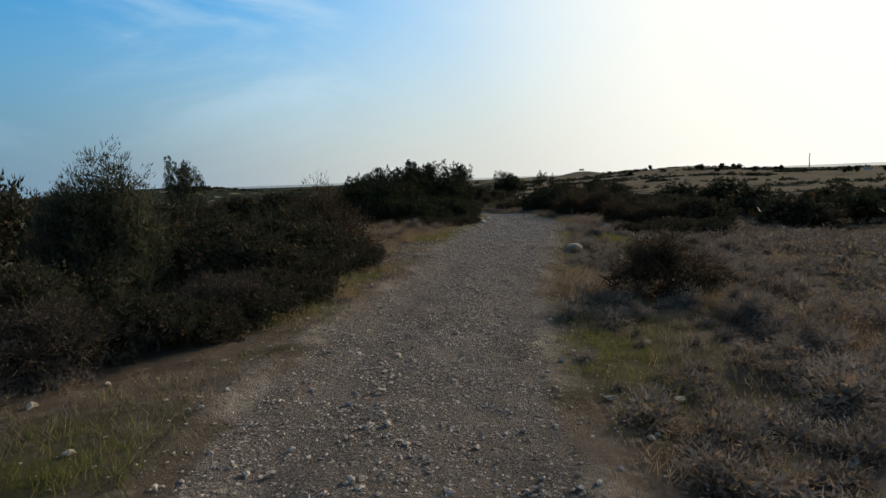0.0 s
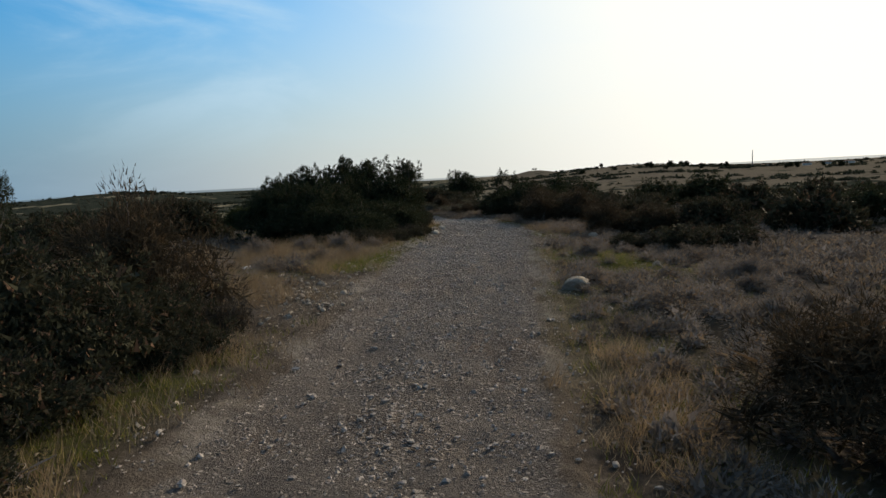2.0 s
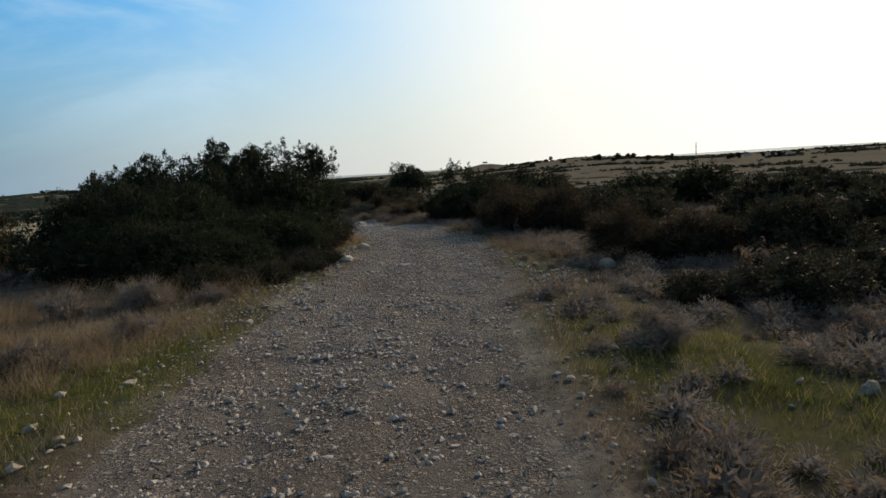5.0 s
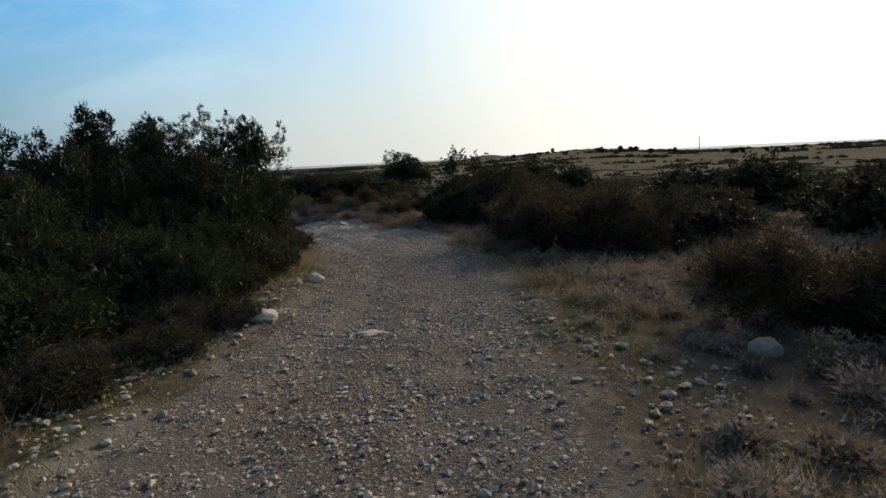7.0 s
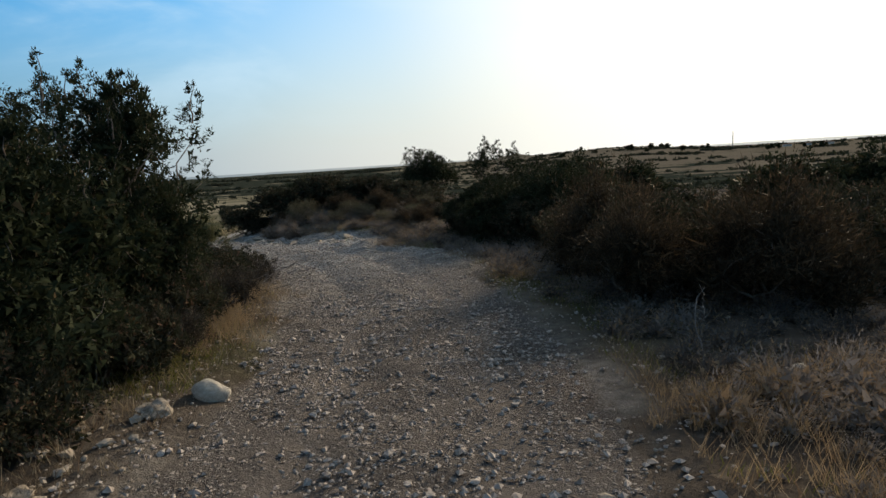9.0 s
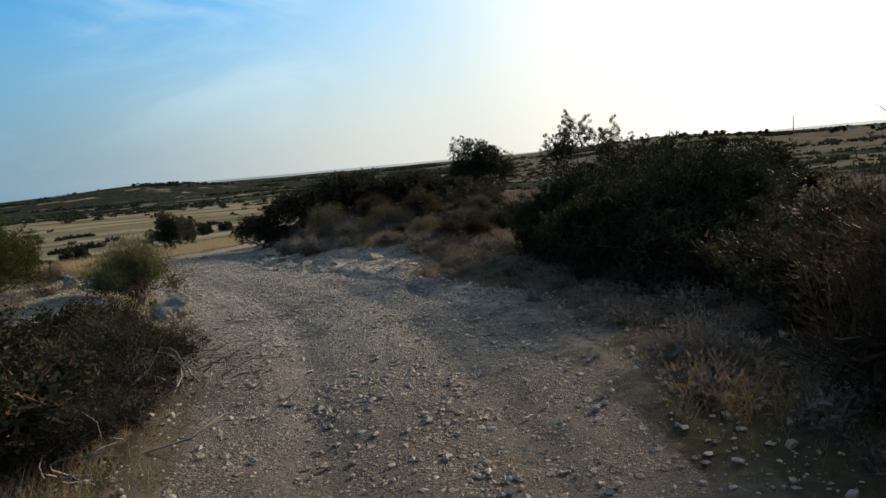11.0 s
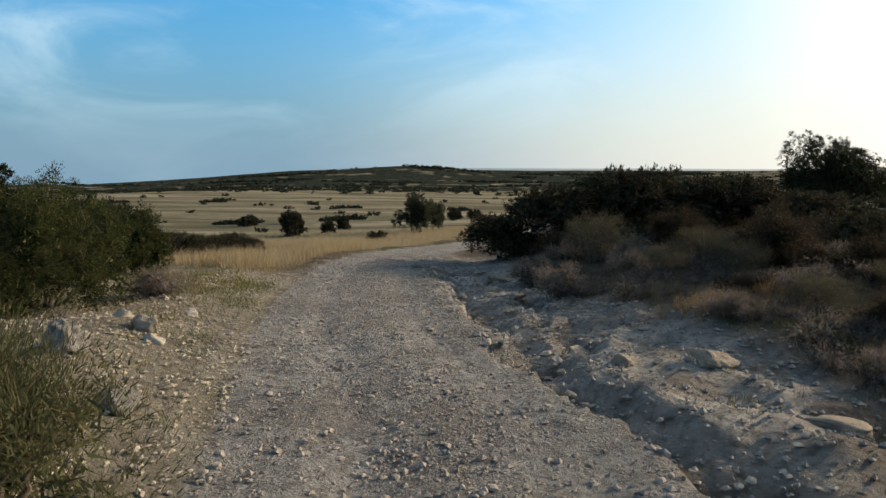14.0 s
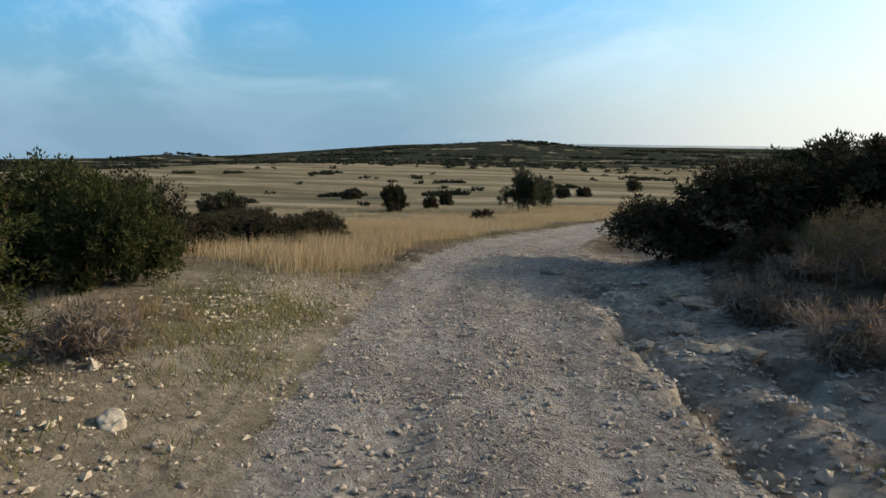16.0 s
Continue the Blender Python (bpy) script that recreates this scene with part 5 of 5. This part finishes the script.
# crumbled blocks along the gully's edge and floor
CLODS = [rock_mesh(80 + k, CHALK if k % 2 else GULLY_STONE, 0.3, 12, 2) for k in range(6)]
for k in range(170):
    y = 42.5 + 15.5 * hash2(k, 11, 1)
    i = int(np.abs(TRACK[:, 1] - y).argmin())
    side = float(gully_rim(np.array([y]))[0]) + 0.02 + 1.5 * hash2(k, 12, 2) ** 2.2
    x, y = TRACK[i, 0] + WAY[i, 1] * side, TRACK[i, 1] - WAY[i, 0] * side
    big = 0.07 + 0.17 * hash2(k, 13, 3) ** 2.5
    ob = new("clod", CLODS[k % 6])
    ob.matrix_basis = pose(x, y, float(height(np.array([x]), np.array([y]))[0]) + big * 0.15, 0, 0, 360 * hash2(k, 14, 4)) @ Matrix.Diagonal((big, big * (0.6 + 0.4 * hash2(k, 15, 5)), big * (0.4 + 0.35 * hash2(k, 16, 6)), 1))
    ob.parent = road

# gravel: loose stones, the larger ones singly
PEBBLES = [rock_mesh(40 + k, PEBBLE, 0.12, 16, 2) for k in range(6)] + [rock_mesh(50 + k, LIMESTONE, 0.12, 16, 2) for k in range(3)]
at = scatter(1400, -6, 8, 1, 62, rng, lambda x, y, off, hw: np.where(np.abs(off) < hw, 0.35, 0.55 * np.exp(-(((np.abs(off) - hw - 0.3) / 0.5) ** 2)) + 0.5 * ((off < 0) & (-off < hw + 3) & (y > 40) & (y < 53)) + 0.5 * (np.hypot(x + 2.9, y - 15.5) < 1.2)))[:290]
for k, p in enumerate(at):
    ob = new("stone", PEBBLES[rng.integers(0, len(PEBBLES))])
    big = (0.75 if p[1] < 21 else 1.0) * rng.uniform(0.04, 0.085) * (1.0 if rng.uniform() < 0.85 else 1.4)
    ob.matrix_basis = pose(*(p + (0, 0, big * 0.12)), 0, 0, rng.uniform(0, 360)) @ Matrix.Diagonal((big, big * rng.uniform(0.6, 1), big * rng.uniform(0.3, 0.55), 1))
    ob.parent = road

def along(n, y0, wide, rng, y1=64):
    """Places on the track between two ends, thinning out past its edges."""
    some = np.nonzero((TRACK[:, 1] > y0) & (TRACK[:, 1] < y1))[0]
    i, off = rng.choice(some, n), np.clip(rng.normal(size=n) * 0.62, -wide / 1.5, wide / 1.5)
    x = TRACK[i, 0] + WAY[i, 1] * off * TRACK[i, 2] + rng.uniform(-0.3, 0.3, n)
    y = TRACK[i, 1] - WAY[i, 0] * off * TRACK[i, 2] + rng.uniform(-0.3, 0.3, n)
    return np.stack([x, y, height(x, y)], 1)


def gravel(name, label, at, low, high, material, rng, form=None):
    n = len(at)
    body, sides = form or (ICO, ICO_FACES)
    size = low * (high / low) ** (rng.uniform(size=n) ** 1.9)
    shape = body[None] * rng.uniform(0.55, 1.3, (n, len(body), 1)) * rng.uniform(0.6, 1.2, (n, 1, 3)) * (1, 1, 0.62)
    turn = rng.uniform(0, 2 * math.pi, n)
    c, s = np.cos(turn)[:, None], np.sin(turn)[:, None]
    co = np.stack([shape[:, :, 0] * c - shape[:, :, 1] * s, shape[:, :, 0] * s + shape[:, :, 1] * c, shape[:, :, 2]], 2) * size[:, None, None]
    co += at[:, None] + np.stack([0 * size, 0 * size, size * 0.10 + 0.008], 1)[:, None]
    faces = (sides[None] + (np.arange(n) * len(body))[:, None, None]).reshape(-1, 3)
    return stuff(name, label, "gravel", co.reshape(-1, 3), faces, material)


at = along(19000, 3, 2.2, rng)
at = at[rng.uniform(size=len(at)) < 0.35 + 0.65 * ease(wob(at[:, 0], at[:, 1], 0.8, 47), 0.3, 0.6)]
at = at[rng.uniform(size=len(at)) < 0.35 + 0.65 * ease(at[:, 1], 14, 23)]
gravel("gravel", "loose beige limestone gravel on the track", at, 0.024, 0.08, PEBBLE, rng)
at = along(70000, 2, 2.2, rng)
at = at[rng.uniform(size=len(at)) < 0.25 + 0.75 * ease(wob(at[:, 0], at[:, 1], 0.5, 50), 0.3, 0.65)]
gravel("grit", "fine beige grit and broken stone on the track", at, 0.015, 0.05, PEBBLE, rng, (OCTA, OCTA_FACES))
some = np.random.default_rng(93)
at = along(15000, 13, 2.2, some, 46)
at = at[some.uniform(size=len(at)) < (0.15 + 0.85 * ease(wob(at[:, 0], at[:, 1], 0.7, 63), 0.35, 0.6)) * (0.35 + 0.65 * ease(at[:, 1], 18, 25))]
gravel("gravel", "coarse angular broken stone trodden into the track", at, 0.028, 0.09, PEBBLE, some, (OCTA, OCTA_FACES))
at = scatter(110000, -8, 8, 38, 62, rng, lambda x, y, off, hw: np.where(off < 0, ease(-off, hw - 0.3, hw) * (1 - ease(-off, hw + 3, hw + 6)) * ease(y, 38, 42) * (1 - ease(y, 52, 56)) * (0.25 + 0.75 * ease(wob(x, y, 1.1, 48), 0.35, 0.6)), ease(off, hw - 0.5, hw) * (1 - ease(off, gully_reach(y) - 0.2, gully_reach(y) + 0.9)) * ease(y, 38, 43) * 0.6))
left = near_track(at[:, 0], at[:, 1])[1] < 0
gravel("rubble", "pale yellowish limestone rubble on the bank", at[left], 0.012, 0.085, BANK_STONE, rng, (OCTA, OCTA_FACES))
gravel("rubble", "grey broken stone washed into the gully", at[~left], 0.014, 0.11, GULLY_STONE, rng, (OCTA, OCTA_FACES))
at = scatter(3000, -8, 12, 1, 40, rng, lambda x, y, off, hw: ease(np.abs(off), hw, hw + 0.4) * (np.exp(-(((np.abs(off) - hw - 0.8) / 0.8) ** 2)) * 0.7 + 0.12))
heap = np.concatenate([rng.normal(size=(260, 2)) * (0.5, 1.1) + (-1.45, 16.0), rng.normal(size=(150, 2)) * (0.3, 1.4) + (1.4, 30.0), rng.normal(size=(130, 2)) * (0.3, 1.3) + (0.7, 25.6), rng.normal(size=(140, 2)) * (0.4, 1.2) + (0.35, 26.8), rng.normal(size=(110, 2)) * (0.4, 1.4) + (-0.6, 23.5), rng.normal(size=(110, 2)) * (0.35, 1.3) + (4.9, 27.4), rng.normal(size=(90, 2)) * (0.5, 0.9) + (-2.6, 15.6), rng.normal(size=(40, 2)) * 0.5 + (-3.6, 17.4), rng.normal(size=(150, 2)) * (0.6, 0.7) + (5.5, 25.3), rng.normal(size=(50, 2)) * (0.5, 0.7) + (4.6, 16.4), rng.normal(size=(60, 2)) * (0.6, 1.0) + (6.6, 37.6), np.random.default_rng(95).normal(size=(46, 2)) * (0.16, 0.5) + (5.6, 37.8)])
at = np.concatenate([at, np.stack([heap[:, 0], heap[:, 1], height(heap[:, 0], heap[:, 1])], 1)])
gravel("scattered_stones", "scattered pale stones in the roadside grass", at, 0.03, 0.13, LIMESTONE, rng)


# ---- dead wood, litter, the far ridge ----


def dead_brush(label, x, y, seed, wide, tall, count):
    """A heap of bare grey branches."""
    rng = np.random.default_rng(seed)
    thing = tagged(new("dead_brushwood"), label, "brushwood", "dead brushwood")
    thing.matrix_basis = on_ground(x, y)
    for k in range(count):
        a = rng.normal(size=3) * (wide * 0.4, wide * 0.4, 0)
        a[2] = rng.uniform(0, 0.1)
        b = a + rng.normal(size=3) * (wide * 0.6, wide * 0.6, 0)
        b[2] = rng.uniform(0.05, tall)
        lines = [stem(a, b, 0.011, 0.004, rng, 0.2, 6)]
        for _ in range(4):
            t = rng.uniform(0.3, 0.9)
            p = a + (b - a) * t
            lines.append(stem(p, p + rng.normal(size=3) * (0.16, 0.16, 0.1) + (0, 0, 0.03), 0.005, 0.002, rng, 0.2, 4))
        co, faces = tubes(lines, 4)
        part("branch", np_mesh("branch", co, faces, DEADWOOD, True), thing)
    return thing


DEADWOOD = barky("dead_wood", (0.16, 0.135, 0.12), (0.30, 0.265, 0.24))
dead_brush("heap of bare grey dead branches beside the track", 1.3, 38.5, 1, 0.8, 0.4, 22)
dead_brush("bare dead twigs over dry soil", 0.5, 39.7, 2, 0.9, 0.4, 22)
dead_brush("tangle of bare branches under a low bush", 0.9, 37.2, 6, 0.8, 0.45, 18)
dead_brush("bare dead twigs leaning on a bush", -0.3, 40.9, 7, 0.6, 0.4, 12)
dead_brush("bare dead branches under a mastic bush", -2.2, 9.6, 3, 0.6, 0.3, 8)
dead_brush("grey dead stick among thorn cushions", 5.3, 14.2, 4, 0.5, 0.15, 3)


def dead_shoot(x, y, tall, seed):
    rng = np.random.default_rng(seed)
    thing = tagged(new("dry_stalk"), "thin bare dry stalk standing in the grass", "plant", "dry stalks")
    thing.matrix_basis = on_ground(x, y)
    lines = [stem((0, 0, 0), (rng.normal() * 0.08, rng.normal() * 0.08, tall), 0.008, 0.003, rng, 0.05, 6)]
    for _ in range(7):
        p = np.array((0, 0, tall * rng.uniform(0.5, 1.0)))
        lines.append(stem(p, p + rng.normal(size=3) * 0.09 + (0, 0, 0.08), 0.004, 0.002, rng, 0.1, 4))
    co, faces = tubes(lines, 4)
    part("stalk", np_mesh("stalk", co, faces, DEADWOOD, True), thing)


for x, y, tall, seed in ((2.3, 54.3, 0.8, 1), (-0.3, 56.3, 0.7, 2), (8.9, 20.3, 0.5, 5), (6.4, 31.9, 0.7, 6)):
    dead_shoot(x, y, tall, seed)

PLASTIC, tree, bsdf = surface("white_plastic")
tree.links.new(mixed(tree, ranged(tree, noise_at(tree, 9.0), 0.4, 0.7), (0.7, 0.7, 0.68), (0.45, 0.43, 0.4)), bsdf.inputs["Base Color"])
bsdf.inputs["Roughness"].default_value = 0.4


def litter(label, x, y, size, seed):
    rng = np.random.default_rng(seed)
    n = 13
    u, v = np.meshgrid(np.linspace(-1, 1, n), np.linspace(-1, 1, n))
    z = 0.5 * wob(u, v, 0.4, seed) + 0.25 * wob(u, v, 0.17, seed + 1)
    z *= 1 - 0.6 * np.maximum(np.abs(u), np.abs(v)) ** 4
    co = np.stack([(u + 0.3 * wob(u, v, 0.5, 7)) * size, (v * 0.7 + 0.3 * wob(v, u, 0.5, 8)) * size, z * size], -1).reshape(-1, 3)
    i = (np.arange(n - 1)[:, None] * n + np.arange(n - 1)[None]).ravel()
    ob = new("plastic_litter", np_mesh("plastic_litter", co, np.stack([i, i + 1, i + n + 1, i + n], 1), PLASTIC, True))
    ob.matrix_basis = on_ground(x, y, 30 * seed, sink=0.0)
    tagged(ob, label, "litter", "litter")


litter("crumpled dirty white plastic sheet on grass", -3.0, 19.9, 0.16, 1)
litter("small scrap of white plastic in scrub", 5.4, 15.4, 0.05, 2)

PLASTER, tree, bsdf = surface("pale_plaster")
tree.links.new(mixed(tree, ranged(tree, noise_at(tree, 0.5, 5.0), 0.3, 0.7), (0.55, 0.53, 0.48), (0.68, 0.66, 0.6)), bsdf.inputs["Base Color"])
bsdf.inputs["Roughness"].default_value = 0.9
STEEL, tree, bsdf = surface("grey_steel")
tree.links.new(mixed(tree, noise_at(tree, 2.0), (0.16, 0.16, 0.16), (0.28, 0.27, 0.26)), bsdf.inputs["Base Color"])
bsdf.inputs["Metallic"].default_value, bsdf.inputs["Roughness"].default_value = 0.7, 0.55
ROOFING = barky("roof_tiles", (0.20, 0.10, 0.06), (0.30, 0.17, 0.11))


def box(bm, x0, x1, y0, y1, z0, z1):
    made = bmesh.ops.create_cube(bm, size=1)["verts"]
    for v in made:
        v.co = ((x0 + x1) / 2 + v.co.x * (x1 - x0), (y0 + y1) / 2 + v.co.y * (y1 - y0), (z0 + z1) / 2 + v.co.z * (z1 - z0))


def bm_part(name, build, material, parent, label=""):
    bm = bmesh.new()
    build(bm)
    me = bpy.data.meshes.new(name)
    bm.to_mesh(me)
    bm.free()
    me.materials.append(material)
    return part(name, me, parent, label)


def far_house(x, y, turn, wide, deep, tall):
    thing = tagged(new("farm_building"), "low pale farm building on the far ridge", "building", "ridge buildings")
    thing.matrix_basis = on_ground(x, y, turn, sink=0.3)
    bm_part("wall", lambda bm: box(bm, -wide / 2, wide / 2, -deep / 2, deep / 2, 0, tall), PLASTER, thing)

    def roof(bm):
        a = [bm.verts.new((sx * (wide / 2 + 0.3), sy * (deep / 2 + 0.3), tall)) for sx in (-1, 1) for sy in (-1, 1)]
        r = [bm.verts.new((sx * (wide / 2 + 0.3), 0, tall + deep * 0.22)) for sx in (-1, 1)]
        for f in ((a[0], a[2], r[1], r[0]), (a[1], r[0], r[1], a[3]), (a[0], r[0], a[1]), (a[2], a[3], r[1]), (a[0], a[1], a[3], a[2])):
            bm.faces.new(f)
    bm_part("roof", roof, ROOFING, thing, "low tiled gable roof")
    for k in range(max(2, int(wide // 4))):
        cx = -wide / 2 + (k + 0.5) * wide / max(2, int(wide // 4))
        bm_part("window", lambda bm: box(bm, cx - 0.6, cx + 0.6, -deep / 2 - 0.06, -deep / 2 + 0.1, 1.0, 2.3), STEEL, thing)


def far_mast(x, y, tall):
    thing = tagged(new("radio_mast"), "thin grey steel mast on the far ridge", "mast")
    thing.matrix_basis = on_ground(x, y)
    co, faces = tubes([[((0, 0, z), 0.9 - 0.5 * z / tall) for z in np.linspace(-1, tall, 6)]], 6)
    part("pole", np_mesh("pole", co, faces, STEEL), thing)
    co, faces = tubes([[((-1.6, 0, tall * f), 0.15), ((1.6, 0, tall * f), 0.15)] for f in (0.72, 0.9)], 4)
    part("antenna", np_mesh("antenna", co, faces, STEEL), thing)


def at_ridge(turn, far):
    return 2 + far * math.sin(radians(turn)), 30 + far * math.cos(radians(turn))


far_mast(*at_ridge(30.6, 1120), 27)
for turn, far, spin, wide in ((29.9, 1115, 40, 18), (31.6, 1140, 10, 10), (26.8, 1110, 60, 9), (34.5, 1120, 20, 12), (37.3, 1150, 70, 14), (35.9, 1130, 10, 10)):
    far_house(*at_ridge(turn, far), -turn + spin * 0.3, wide, 7, 3.2)


# ---- the distance, with painted haze ----


def backdrop(far, low, high, colours, seed):
    """A plain ring of hills far behind everything; it glows, with pale haze painted into its colour."""
    turn = np.radians(np.linspace(-100, 100, 400))
    top = high * (0.35 + 0.65 * wob(np.degrees(turn), turn * 0, 17, seed)) + 0.25 * high * wob(np.degrees(turn), turn * 0, 4, seed + 1)
    top -= 150 * ease(-np.degrees(turn), 24, 54)
    x, y = far * np.sin(turn), far * np.cos(turn)
    co = np.concatenate([np.stack([x, y, 0 * x + low], 1), np.stack([x, y, top], 1)])
    i = np.arange(len(turn) - 1)
    n = len(turn)
    m, tree, bsdf = surface("hills_haze_painted")
    tree.nodes.remove(bsdf)
    place = tree.nodes.new("ShaderNodeSeparateXYZ")
    co_in = tree.nodes.new("ShaderNodeTexCoord").outputs["Object"]
    tree.links.new(co_in, place.inputs[0])
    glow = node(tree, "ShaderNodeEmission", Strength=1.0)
    # the painted haze brightens rightwards, towards the sun
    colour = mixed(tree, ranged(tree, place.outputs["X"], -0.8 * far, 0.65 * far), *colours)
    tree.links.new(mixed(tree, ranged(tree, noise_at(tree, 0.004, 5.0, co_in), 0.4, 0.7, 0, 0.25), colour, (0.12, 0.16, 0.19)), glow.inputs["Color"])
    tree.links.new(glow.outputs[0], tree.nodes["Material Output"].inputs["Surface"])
    return tagged(new("backdrop", np_mesh("backdrop", co, np.stack([i, i + 1, i + n + 1, i + n], 1), m)), "glowing blue-grey hills on the horizon, haze painted in", "hills", kind="structure")


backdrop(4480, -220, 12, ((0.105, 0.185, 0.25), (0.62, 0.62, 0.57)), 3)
